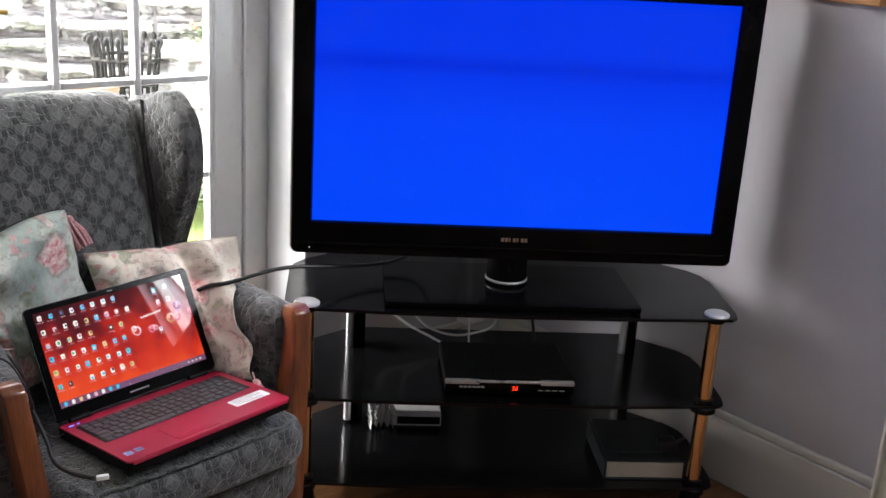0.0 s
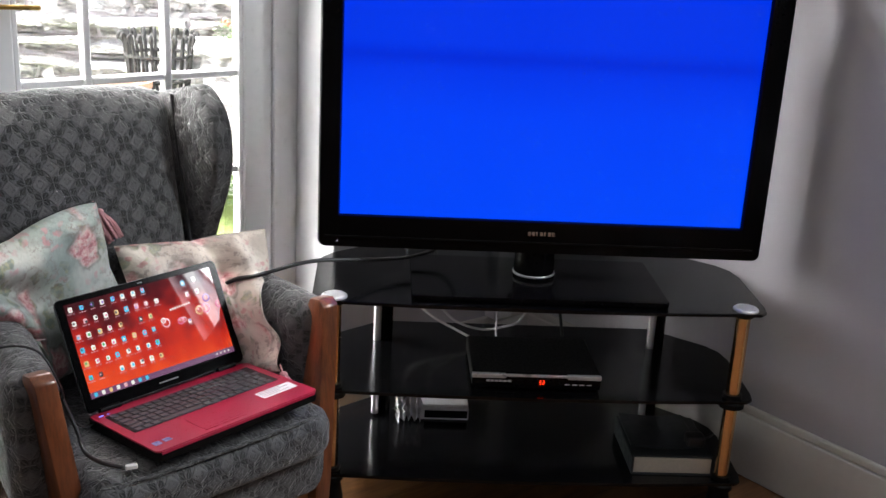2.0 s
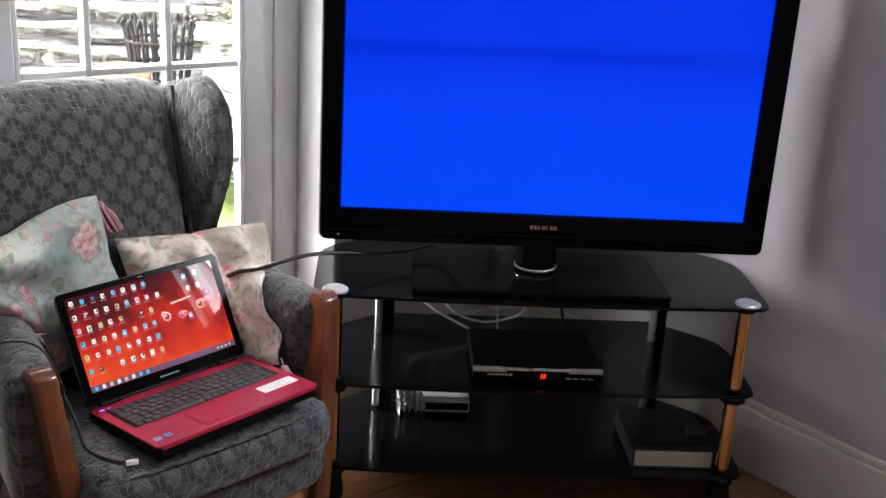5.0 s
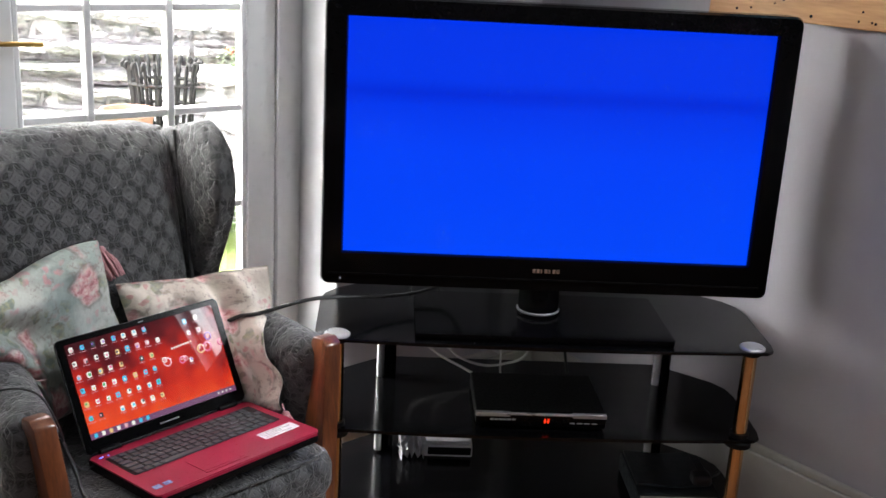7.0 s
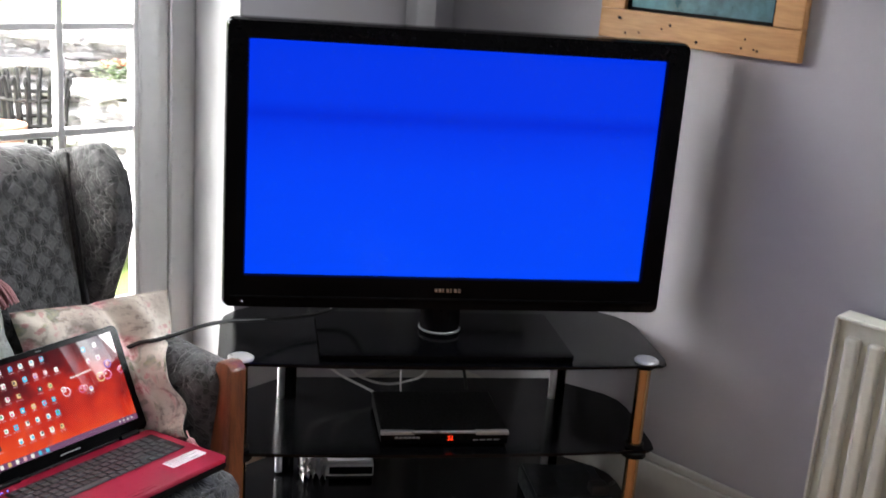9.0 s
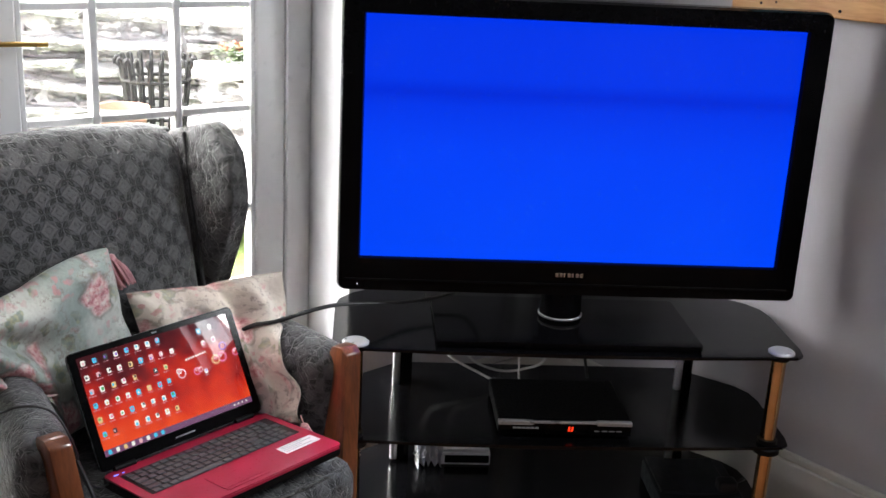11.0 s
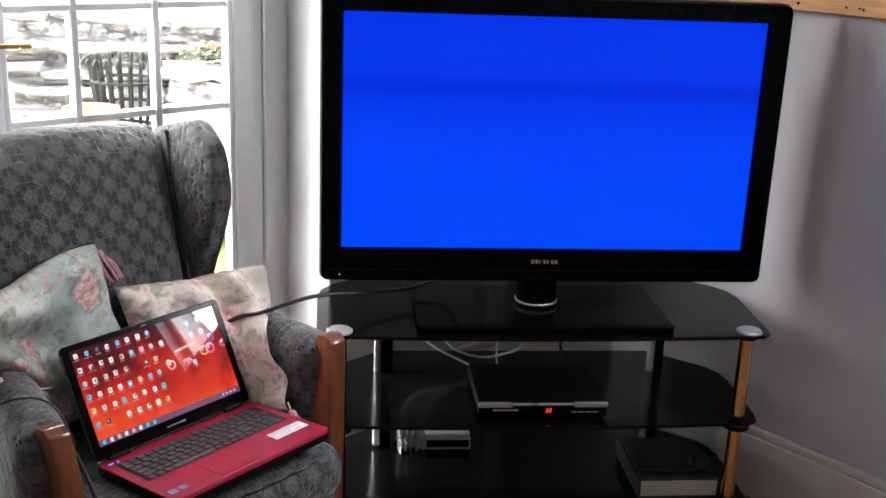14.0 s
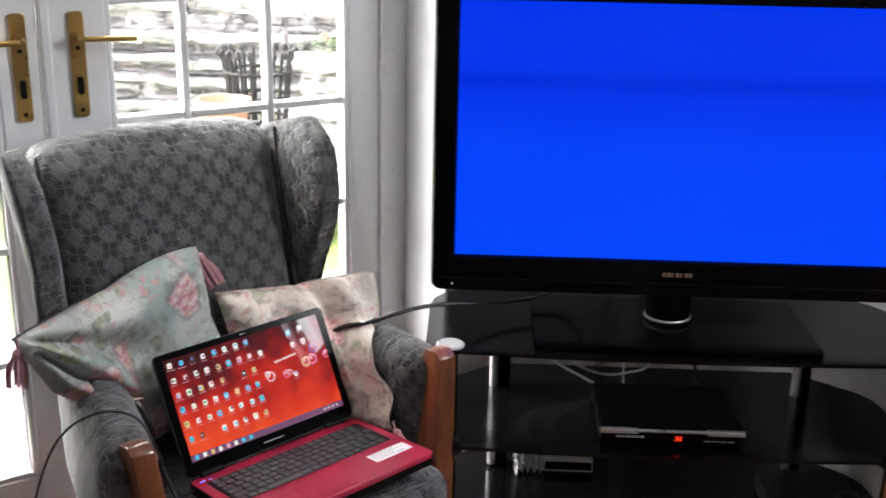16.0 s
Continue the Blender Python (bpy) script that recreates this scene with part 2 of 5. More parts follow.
def tv_picture():
    """Plain blue picture, brighter towards the bottom, with one faint darker bar."""
    m, nt, b = nodes_of("blue_television_picture")
    sep = nt.nodes.new("ShaderNodeSeparateXYZ")
    nt.links.new(coords(nt, "Object"), sep.inputs[0])
    f = mathn(nt, "DIVIDE", sep.outputs[2], 0.523)
    col = ramp(nt, f, [(0.0, (0.0, 0.060, 1.0)), (0.45, (0.0, 0.050, 0.98)), (0.64, (0.0, 0.036, 0.86)), (0.70, (0.0, 0.024, 0.72)), (0.76, (0.0, 0.036, 0.86)), (1.0, (0.0, 0.034, 0.84))])
    b.inputs["Base Color"].default_value = (0.004, 0.004, 0.006, 1)
    b.inputs["Roughness"].default_value = 0.4
    b.inputs["Specular IOR Level"].default_value = 0.05
    nt.links.new(col, b.inputs["Emission Color"])
    b.inputs["Emission Strength"].default_value = GLOW
    return m


def desktop_picture():
    """Red desktop with a dark sweep across the top and lighter, more orange lower half."""
    m, nt, b = nodes_of("red_desktop_picture")
    v = coords(nt, "Object")
    sep = nt.nodes.new("ShaderNodeSeparateXYZ")
    nt.links.new(v, sep.inputs[0])
    bend = mathn(nt, "ADD", mathn(nt, "MULTIPLY", noisy(nt, v, 9, 3), 0.75), mathn(nt, "MULTIPLY", sep.outputs[1], 3.4))
    smoke = mathn(nt, "ADD", bend, mathn(nt, "MULTIPLY", mathn(nt, "SUBTRACT", noisy(nt, v, 17, 5, 0.6), 0.5), 0.45))
    col = ramp(nt, smoke, [(0.04, (0.88, 0.080, 0.018)), (0.28, (0.66, 0.030, 0.012)), (0.45, (0.42, 0.014, 0.010)), (0.60, (0.13, 0.006, 0.010)), (0.74, (0.05, 0.004, 0.008))])
    nt.links.new(col, b.inputs["Emission Color"])
    b.inputs["Base Color"].default_value = (0.01, 0.01, 0.01, 1)
    b.inputs["Roughness"].default_value = 0.025
    b.inputs["Emission Strength"].default_value = GLOW * 0.92
    return m


def stone():
    m, nt, b = nodes_of("slate_stone_paled_by_glare")
    v = coords(nt)
    n1, n2 = noisy(nt, v, 2.2, 5), noisy(nt, v, 26, 6, 0.7)
    rnd = nt.nodes.new("ShaderNodeNewGeometry").outputs["Random Per Island"]
    f = mathn(nt, "ADD", mathn(nt, "MULTIPLY", n1, 0.35), mathn(nt, "ADD", mathn(nt, "MULTIPLY", n2, 0.3), mathn(nt, "MULTIPLY", rnd, 0.35)))
    crack = ramp(nt, noisy(nt, coords(nt, "Object", (1, 1, 3.5)), 9, 6, 0.75), [(0.38, (1, 1, 1)), (0.50, (0, 0, 0))])
    # Tones are lifted: the glare outdoors is put into the stone colour.
    tone = ramp(nt, f, [(0.30, (0.44, 0.43, 0.44)), (0.42, (0.60, 0.585, 0.59)), (0.54, (0.68, 0.635, 0.62)), (0.66, (0.80, 0.79, 0.80))])
    nt.links.new(mixc(nt, mathn(nt, "MULTIPLY", crack, 0.5), tone, (0.15, 0.13, 0.11)), b.inputs["Base Color"])
    b.inputs["Roughness"].default_value = 0.95
    bump(nt, b, mathn(nt, "SUBTRACT", n2, crack), 1.0, 0.03)
    return m


def glass_clear():
    m, nt, b = nodes_of("clear_window_glass")
    b.inputs["Base Color"].default_value = (1, 1, 1, 1)
    b.inputs["Roughness"].default_value = 0.0
    b.inputs["IOR"].default_value = 1.45
    b.inputs["Transmission Weight"].default_value = 1.0
    return m


def black_glass():
    m, nt, b = nodes_of("black_tinted_glass")
    v = coords(nt)
    nt.links.new(ramp(nt, noisy(nt, v, 3, 4), [(0.3, (0.0015, 0.0015, 0.0018)), (0.7, (0.003, 0.003, 0.0035))]), b.inputs["Base Color"])
    nt.links.new(ramp(nt, noisy(nt, v, 40, 4), [(0.35, (0.12,) * 3), (0.75, (0.22,) * 3)]), b.inputs["Roughness"])
    b.inputs["IOR"].default_value = 1.52
    b.inputs["Specular IOR Level"].default_value = 0.22
    return m


M_WALL = surface("lilac_white_wall_paint", (0.46, 0.445, 0.48), 0.75, vary=0.04, big=2.0, fine=90, relief=0.0008)
# Unseen walls: paler than M_WALL so that they bounce light into the room.
M_REAR = surface("pale_bounce_wall_paint", (0.64, 0.63, 0.65), 0.8, vary=0.06, big=2.0, fine=90, relief=0.0008)
M_CEIL = surface("white_ceiling_paint", (0.78, 0.78, 0.77), 0.85, vary=0.03, relief=0.0006)
M_WHITE = surface("white_gloss_paint", (0.76, 0.76, 0.77), 0.35, vary=0.05, big=4, fine=40, relief=0.0002)
M_SKIRT = surface("cream_white_gloss_paint", (0.56, 0.54, 0.51), 0.4, vary=0.06, relief=0.0003)
# Whiter than the wall: daylight on the reveal is put into this colour.
M_REVEAL_LIT = surface("daylit_reveal_white", (0.60, 0.60, 0.615), 0.5, vary=0.04, relief=0.0003)
M_RAD = surface("cream_radiator_enamel", (0.68, 0.66, 0.58), 0.35, vary=0.05, relief=0.0002)
M_FLOOR = wood("orange_oak_floorboard", (0.11, 0.045, 0.018), (0.27, 0.13, 0.055), "X", 0.32, 1.0, 0.4)
M_GAP = surface("dark_floor_joint", (0.04, 0.02, 0.01), 0.8)
M_UPH = woven()
M_PIPE = plain_cloth("dark_grey_piping", (0.025, 0.025, 0.027))
M_TEAK = wood("red_brown_varnished_wood", (0.075, 0.020, 0.008), (0.23, 0.070, 0.024), "Z", 0.3, 1.2, 0.5)
M_PINE = wood("knotty_pine", (0.42, 0.19, 0.06), (0.66, 0.36, 0.14), "Y", 0.45, 1.0, 0.2)
M_BEECH = wood("pale_varnished_wood", (0.42, 0.20, 0.07), (0.62, 0.34, 0.14), "Z", 0.35, 1.0, 0.4)
M_GREEN = floral("sage_green_rose_print", (0.30, 0.36, 0.335), (0.50, 0.52, 0.48), 8.6, 1.3)
M_CREAM = floral("cream_rose_print", (0.70, 0.63, 0.56), (0.58, 0.50, 0.44), 9.0, 4.1)
M_TASSEL = plain_cloth("dusty_pink_tassel_yarn", (0.50, 0.24, 0.26))
M_GLOSS = surface("black_gloss_plastic", (0.002, 0.002, 0.0023), 0.16, vary=0.2, fine=120, rough_vary=0.03, spec=0.08)
M_MATT = surface("black_matt_plastic", (0.003, 0.003, 0.0033), 0.5, vary=0.2, fine=150, spec=0.12)
M_BLACKGLASS = black_glass()
M_CHROME = surface("polished_chrome", (0.82, 0.82, 0.83), 0.07, metal=1.0, vary=0.03, rough_vary=0.03)
M_SATIN = surface("satin_chrome", (0.93, 0.93, 0.94), 0.34, metal=1.0, vary=0.03, rough_vary=0.03)
# Front posts: the warm reflection of wood is put into the metal colour.
M_TINTCHROME = surface("chrome_tinted_by_reflection", (0.78, 0.50, 0.26), 0.14, metal=1.0, vary=0.05, rough_vary=0.04)
M_SILVER = surface("silver_plastic", (0.48, 0.48, 0.49), 0.34, metal=0.5, vary=0.06)
M_BRASS = surface("worn_brass", (0.48, 0.31, 0.10), 0.32, metal=1.0, vary=0.06, big=6, fine=30, rough_vary=0.06)
M_RED = surface("raspberry_red_gloss_plastic", (0.33, 0.008, 0.040), 0.30, vary=0.03, fine=300, rough_vary=0.03, coat=0.1)
M_KEY = surface("charcoal_key_plastic", (0.048, 0.055, 0.062), 0.45, vary=0.15)
M_BED = surface("black_keyboard_bed", (0.006, 0.006, 0.006), 0.6)
M_LABEL = surface("white_paper_sticker", (0.80, 0.80, 0.80), 0.5, vary=0.05)
M_INK = surface("grey_print", (0.35, 0.35, 0.36), 0.6)
M_BLUEST = surface("blue_silver_sticker", (0.20, 0.30, 0.55), 0.3, vary=0.1)
M_LOGO = surface("dull_copper_badge", (0.50, 0.36, 0.28), 0.35, metal=0.6)
M_LID = surface("dark_grey_lid_plastic", (0.030, 0.030, 0.032), 0.3, vary=0.1)
M_PALE = surface("pale_silver_plastic", (0.74, 0.74, 0.75), 0.35, vary=0.06)
M_RUBBER = surface("black_rubber", (0.010, 0.010, 0.011), 0.45, vary=0.2)
M_CABLEW = surface("white_cable_sheath", (0.72, 0.72, 0.71), 0.45)
M_PAPER = surface("cream_page_edges", (0.46, 0.41, 0.34), 0.8, vary=0.2, fine=200)
M_COVER = surface("dark_slate_card", (0.020, 0.024, 0.027), 0.4, vary=0.4, big=12, spec=0.3)
M_BAG = surface("crumpled_clear_film", (0.92, 0.92, 0.93), 0.35, vary=0.05)
M_IRON = surface("rusty_black_iron", (0.020, 0.019, 0.018), 0.85, metal=0.0, vary=0.4, fine=60, relief=0.001)
M_TERRA = surface("terracotta", (0.30, 0.155, 0.10), 0.8, vary=0.15, relief=0.001)
M_STONE = stone()
# Joints kept this pale to carry the outdoor glare in their colour.
M_MORTAR = surface("joint_paled_by_glare", (0.58, 0.555, 0.56), 0.95, vary=0.3, relief=0.01)
M_PAVE = surface("pale_concrete_slab", (0.46, 0.45, 0.435), 0.85, vary=0.12, relief=0.002)
M_GRASS = surface("lawn_grass", (0.085, 0.12, 0.022), 0.9, vary=0.35, big=3, fine=40, relief=0.02)
M_LEAF = surface("garden_leaf_green", (0.065, 0.105, 0.030), 0.6, vary=0.3, fine=30)
M_FLOWER = surface("red_orange_petals", (0.48, 0.13, 0.08), 0.6, vary=0.25, fine=30)
M_SEA = surface("blue_green_painting", (0.05, 0.16, 0.20), 0.35, vary=0.7, big=9, fine=45)
M_GLASS = glass_clear()
M_TV = tv_picture()
M_DESK = desktop_picture()
M_LED = glow("red_led_digits", (1.0, 0.04, 0.01), 2.2)
M_BLUELED = glow("blue_status_light", (0.15, 0.2, 1.0), 2.0)
ICON = [glow("icon_white", (0.85, 0.82, 0.76), 1.0), glow("icon_cyan", (0.05, 0.50, 0.75), 1.0), glow("icon_sand", (0.75, 0.50, 0.22), 1.0), glow("icon_pink", (0.75, 0.40, 0.45), 1.0), glow("icon_dark", (0.02, 0.03, 0.04), 1.0), glow("taskbar_violet", (0.16, 0.06, 0.14), 1.0), glow("bubble_pink", (0.75, 0.16, 0.35), 1.0), glow("bubble_violet", (0.25, 0.12, 0.55), 1.0), glow("icon_green", (0.06, 0.36, 0.12), 1.0)]


# ---- building helpers ----
def finish(bm, smooth=35):
    bm.normal_update()
    edged = bm.faces.layers.int.get("edged")
    if edged:                                  # flat sides stay flat, rounded edges are smooth
        for f in bm.faces:
            f.smooth = f[edged] != 1
    uv = bm.loops.layers.uv.verify()
    for f in bm.faces:
        a = [abs(c) for c in f.normal]
        k = a.index(max(a))
        i, j = ((1, 2), (0, 2), (0, 1))[k]
        for lp in f.loops:
            lp[uv].uv = (lp.vert.co[i], lp.vert.co[j])
        if not edged:
            f.smooth = True
    for e in bm.edges:
        e.smooth = len(e.link_faces) == 2 and e.calc_face_angle(0) < radians(smooth)


def part(name, bm, material, parent=None, label="", smooth=35, keep_uv=False):
    """Links a bmesh as one mesh object under a thing or a part."""
    if keep_uv:
        bm.normal_update()
        for f in bm.faces:
            f.smooth = True
    else:
        finish(bm, smooth)
    me = bpy.data.meshes.new(name)
    bm.to_mesh(me)
    bm.free()
    for mt in material if isinstance(material, (list, tuple)) else [material]:
        me.materials.append(mt)
    ob = new(name, me)
    ob.parent = parent
    return tagged(ob, label)


def thing(name, m, label, category, group="", kind=""):
    ob = new(name)
    ob.empty_display_size = 0.05
    ob.matrix_world = m
    return tagged(ob, label, category, group, kind)


def same_part(name, source, parent, m):
    ob = new(name, source.data)
    ob.parent = parent
    ob.matrix_local = m
    return ob


def merge(bm, other):
    me = bpy.data.meshes.new("tmp")
    other.to_mesh(me)
    other.free()
    bm.from_mesh(me)
    bpy.data.meshes.remove(me)
    return bm


def box(x0, x1, y0, y1, z0, z1, bev=0.0, seg=2, cuts=0):
    bm = bmesh.new()
    bmesh.ops.create_cube(bm, size=1)
    for v in bm.verts:
        v.co = Vector(((x0 + x1) / 2 + v.co.x * (x1 - x0), (y0 + y1) / 2 + v.co.y * (y1 - y0), (z0 + z1) / 2 + v.co.z * (z1 - z0)))
    flat = bm.faces.layers.int.new("edged")
    for f in bm.faces:
        f[flat] = 1
    if bev:
        for f in bmesh.ops.bevel(bm, geom=bm.edges[:], offset=bev, segments=seg, profile=0.5, affect="EDGES")["faces"]:
            f[flat] = 2
    if cuts:
        bmesh.ops.subdivide_edges(bm, edges=bm.edges[:], cuts=cuts, use_grid_fill=True)
    return bm


def boxes(*rows, bev=0.0, seg=1):
    bm = bmesh.new()
    for r in rows:
        merge(bm, box(*r, bev=bev, seg=seg))
    return bm


def soft_box(sx, sy, sz, r, n=14, bulge=(0, 0, 0)):
    """An upholstered block about its centre: n x n grid on each side, rounded by r, each side swollen by its bulge."""
    bm = bmesh.new()
    bmesh.ops.create_cube(bm, size=2)
    bmesh.ops.subdivide_edges(bm, edges=bm.edges[:], cuts=n, use_grid_fill=True)
    h = Vector((sx / 2, sy / 2, sz / 2))
    for v in bm.verts:
        c = v.co.copy()
        p = Vector((c[i] * h[i] for i in range(3)))
        q = Vector((max(-h[i] + r, min(h[i] - r, p[i])) for i in range(3)))
        d = p - q
        if d.length > 1e-9:
            d = d.normalized() * r
        w = Vector(((1 - c[1] ** 2) * (1 - c[2] ** 2) * bulge[0] * c[0], (1 - c[0] ** 2) * (1 - c[2] ** 2) * bulge[1] * c[1], (1 - c[0] ** 2) * (1 - c[1] ** 2) * bulge[2] * c[2]))
        v.co = q + d + w
    return bm


def bend(bm, fn):
    for v in bm.verts:
        v.co = Vector(fn(v.co))
    return bm


def moved(bm, m):
    bmesh.ops.transform(bm, matrix=m, verts=bm.verts[:])
    return bm


def rod(p0, p1, r, seg=16, r2=None, cap=True):
    p0, p1 = Vector(p0), Vector(p1)
    bm = bmesh.new()
    bmesh.ops.create_cone(bm, cap_ends=cap, segments=seg, radius1=r, radius2=r if r2 is None else r2, depth=(p1 - p0).length)
    return moved(bm, Matrix.Translation((p0 + p1) / 2) @ (p1 - p0).to_track_quat("Z", "Y").to_matrix().to_4x4())


def curve_points(points, steps=10):
    pts = [Vector(p) for p in points]
    pts = [2 * pts[0] - pts[1]] + pts + [2 * pts[-1] - pts[-2]]
    out = []
    for i in range(1, len(pts) - 2):
        a, b, c, d = pts[i - 1:i + 3]
        for k in range(steps):
            t = k / steps
            out.append(0.5 * (2 * b + (c - a) * t + (2 * a - 5 * b + 4 * c - d) * t * t + (3 * b - a - 3 * c + d) * t ** 3))
    return out + [pts[-2]]


def hose(points, r, seg=8, steps=10):
    """A round cable through the points."""
    pts = curve_points(points, steps)
    bm = bmesh.new()
    rings = []
    side = Vector((0, 0, 1))
    for i, p in enumerate(pts):
        way = (pts[min(i + 1, len(pts) - 1)] - pts[max(i - 1, 0)]).normalized()
        side = side - way * side.dot(way)
        if side.length < 1e-6:
            side = way.orthogonal()
        side.normalize()
        up = way.cross(side)
        rings.append([bm.verts.new(p + (side * math.cos(a) + up * math.sin(a)) * r) for a in (2 * math.pi * k / seg for k in range(seg))])
    for a, b in zip(rings, rings[1:]):
        for k in range(seg):
            bm.faces.new((a[k], a[(k + 1) % seg], b[(k + 1) % seg], b[k]))
    bm.faces.new(rings[0][::-1])
    bm.faces.new(rings[-1])
    return bm


def slab(outline, z0, z1, bev=0.0, seg=2):
    """A flat plate with the given outline."""
    bm = bmesh.new()
    low = [bm.verts.new((x, y, z0)) for x, y in outline]
    high = [bm.verts.new((x, y, z1)) for x, y in outline]
    bm.faces.new(low[::-1])
    bm.faces.new(high)
    n = len(outline)
    for i in range(n):
        bm.faces.new((low[i], low[(i + 1) % n], high[(i + 1) % n], high[i]))
    flat = bm.faces.layers.int.new("edged")
    low_high = (bm.faces[:][0], bm.faces[:][1])
    for f in bm.faces:
        f[flat] = 1 if f in low_high else 2
    if bev:
        bmesh.ops.bevel(bm, geom=[e for e in bm.edges if abs(e.verts[0].co.z - e.verts[1].co.z) < 1e-6], offset=bev, segments=seg, profile=0.5, affect="EDGES")
    return bm


def lathe(profile, seg=28):
    """A turned shape from (radius, height) rows."""
    bm = bmesh.new()
    rings = [[bm.verts.new((r * math.cos(2 * math.pi * k / seg), r * math.sin(2 * math.pi * k / seg), z)) for k in range(seg)] for r, z in profile]
    for a, b in zip(rings, rings[1:]):
        for k in range(seg):
            bm.faces.new((a[k], a[(k + 1) % seg], b[(k + 1) % seg], b[k]))
    bm.faces.new(rings[0][::-1])
    bm.faces.new(rings[-1])
    return bm


def rounded(x0, x1, y0, y1, r, seg=6):
    out = []
    for cx, cy, a0 in ((x1 - r, y1 - r, 0), (x0 + r, y1 - r, 90), (x0 + r, y0 + r, 180), (x1 - r, y0 + r, 270)):
        out += [(cx + r * math.cos(radians(a0 + 90 * k / seg)), cy + r * math.sin(radians(a0 + 90 * k / seg))) for k in range(seg + 1)]
    return out


def upright(bm, y=0.0):
    """Turns a slab made in x, y, thickness z so that it stands: x, z up, thickness along -y."""
    return bend(bm, lambda c: (c.x, y - c.z, c.y))


# ---- room ----
X0, X1, Y0, Y1, TOP = -3.2, 1.08, -4.4, -0.20, 2.45     # in the window wall's frame
# The opening is narrowed on its unseen left side to hold back daylight.
OPEN0, OPEN1, HEAD = -0.945, 0.351, 2.07
ground_z = -0.16


def structure(name, bm, material, label, category):
    ob = part(name, bm, material)
    ob.matrix_world = W
    return tagged(ob, label, category, kind="structure")


structure("wall_window", boxes((X0 - 0.2, OPEN0, Y1, 0.18, FLOOR - 0.1, TOP + 0.1), (OPEN1, X1 + 0.2, Y1, 0.18, FLOOR - 0.1, TOP + 0.1), (OPEN0, OPEN1, Y1, 0.18, HEAD, TOP + 0.1)), M_WALL, "pale lilac wall with a deep garden door reveal", "wall")
SW0, SW1, SB, ST = -1.96, -1.53, 1.18, 2.10        # the side window above the radiator
structure("wall_picture", boxes((X1, X1 + 0.2, SW1, Y1, FLOOR - 0.1, TOP + 0.1), (X1, X1 + 0.2, Y0 - 0.2, SW0, FLOOR - 0.1, TOP + 0.1), (X1, X1 + 0.2, SW0, SW1, FLOOR - 0.1, SB), (X1, X1 + 0.2, SW0, SW1, ST, TOP + 0.1)), M_WALL, "pale lilac painted plaster wall behind the television", "wall")
structure("wall_far", boxes((X0 - 0.2, X0, Y0 - 0.2, Y1, FLOOR - 0.1, TOP + 0.1)), M_REAR, "plain unseen wall kept pale to bounce light", "wall")
structure("wall_back", boxes((X0, X1, Y0 - 0.2, Y0, FLOOR - 0.1, TOP + 0.1)), M_REAR, "plain unseen wall kept pale to bounce light", "wall")
structure("ceiling", boxes((X0, X1, Y0, Y1, TOP, TOP + 0.1)), M_CEIL, "white painted ceiling", "ceiling")
floor = structure("floor", boxes((X0, X1, Y0, Y1, FLOOR - 0.1, FLOOR - 0.003), (OPEN0, OPEN1, Y1, 0.18, FLOOR - 0.1, FLOOR - 0.003)), M_GAP, "orange-brown wooden floorboards", "floor")


sk = bmesh.new()
merge(sk, boxes((X1 - 0.018, X1, Y0, Y1, FLOOR, 0.12), bev=0.003))
merge(sk, boxes((X1 - 0.013, X1, Y0, Y1, 0.12, 0.143), bev=0.006, seg=3))
structure("baseboard_picture", sk, M_SKIRT, "tall cream painted skirting board", "baseboard")
sk = bmesh.new()
merge(sk, boxes((OPEN1 + 0.01, X1 - 0.02, Y1 - 0.018, Y1, FLOOR, 0.12), bev=0.003))
merge(sk, boxes((OPEN1 + 0.01, X1 - 0.02, Y1 - 0.013, Y1, 0.12, 0.143), bev=0.006, seg=3))
structure("baseboard_window", sk, M_SKIRT, "tall cream painted skirting board", "baseboard")
# Thin boards added so the daylit reveal comes out brighter than the wall.
structure("reveal_light_board", boxes((OPEN1 - 0.005, OPEN1, Y1 + 0.001, -0.008, FLOOR, HEAD), (OPEN0, OPEN0 + 0.005, Y1 + 0.001, -0.008, FLOOR, HEAD), bev=0.001), M_REVEAL_LIT, "thin white boards added to brighten the door reveal", "trim")
structure("pipe_casing", boxes((0.89, 0.962, Y1 - 0.05, Y1, 0.144, TOP), bev=0.004), M_WHITE, "white painted vertical pipe casing in the corner", "trim")
structure("window_side", boxes((X1 + 0.05, X1 + 0.11, SW0, SW0 + 0.035, SB, ST), (X1 + 0.05, X1 + 0.11, SW1 - 0.035, SW1, SB, ST), (X1 + 0.05, X1 + 0.11, SW0 + 0.035, SW1 - 0.035, SB, SB + 0.04), (X1 + 0.05, X1 + 0.11, SW0 + 0.035, SW1 - 0.035, ST - 0.04, ST), bev=0.004), M_WHITE, "white framed casement window above the radiator", "window")


# ---- garden doors ----
structure("door_frame", boxes((0.278, OPEN1 - 0.001, -0.006, 0.09, FLOOR, HEAD), (OPEN0 + 0.001, -0.872, -0.006, 0.09, FLOOR, HEAD), (-0.872, 0.278, -0.006, 0.09, 2.012, HEAD), (-0.872, 0.278, -0.03, 0.12, FLOOR, -0.004), bev=0.004), M_WHITE, "white painted frame of the double garden door", "door frame")
ROWS_Z = [0.13 + 0.2515 * k for k in range(8)]


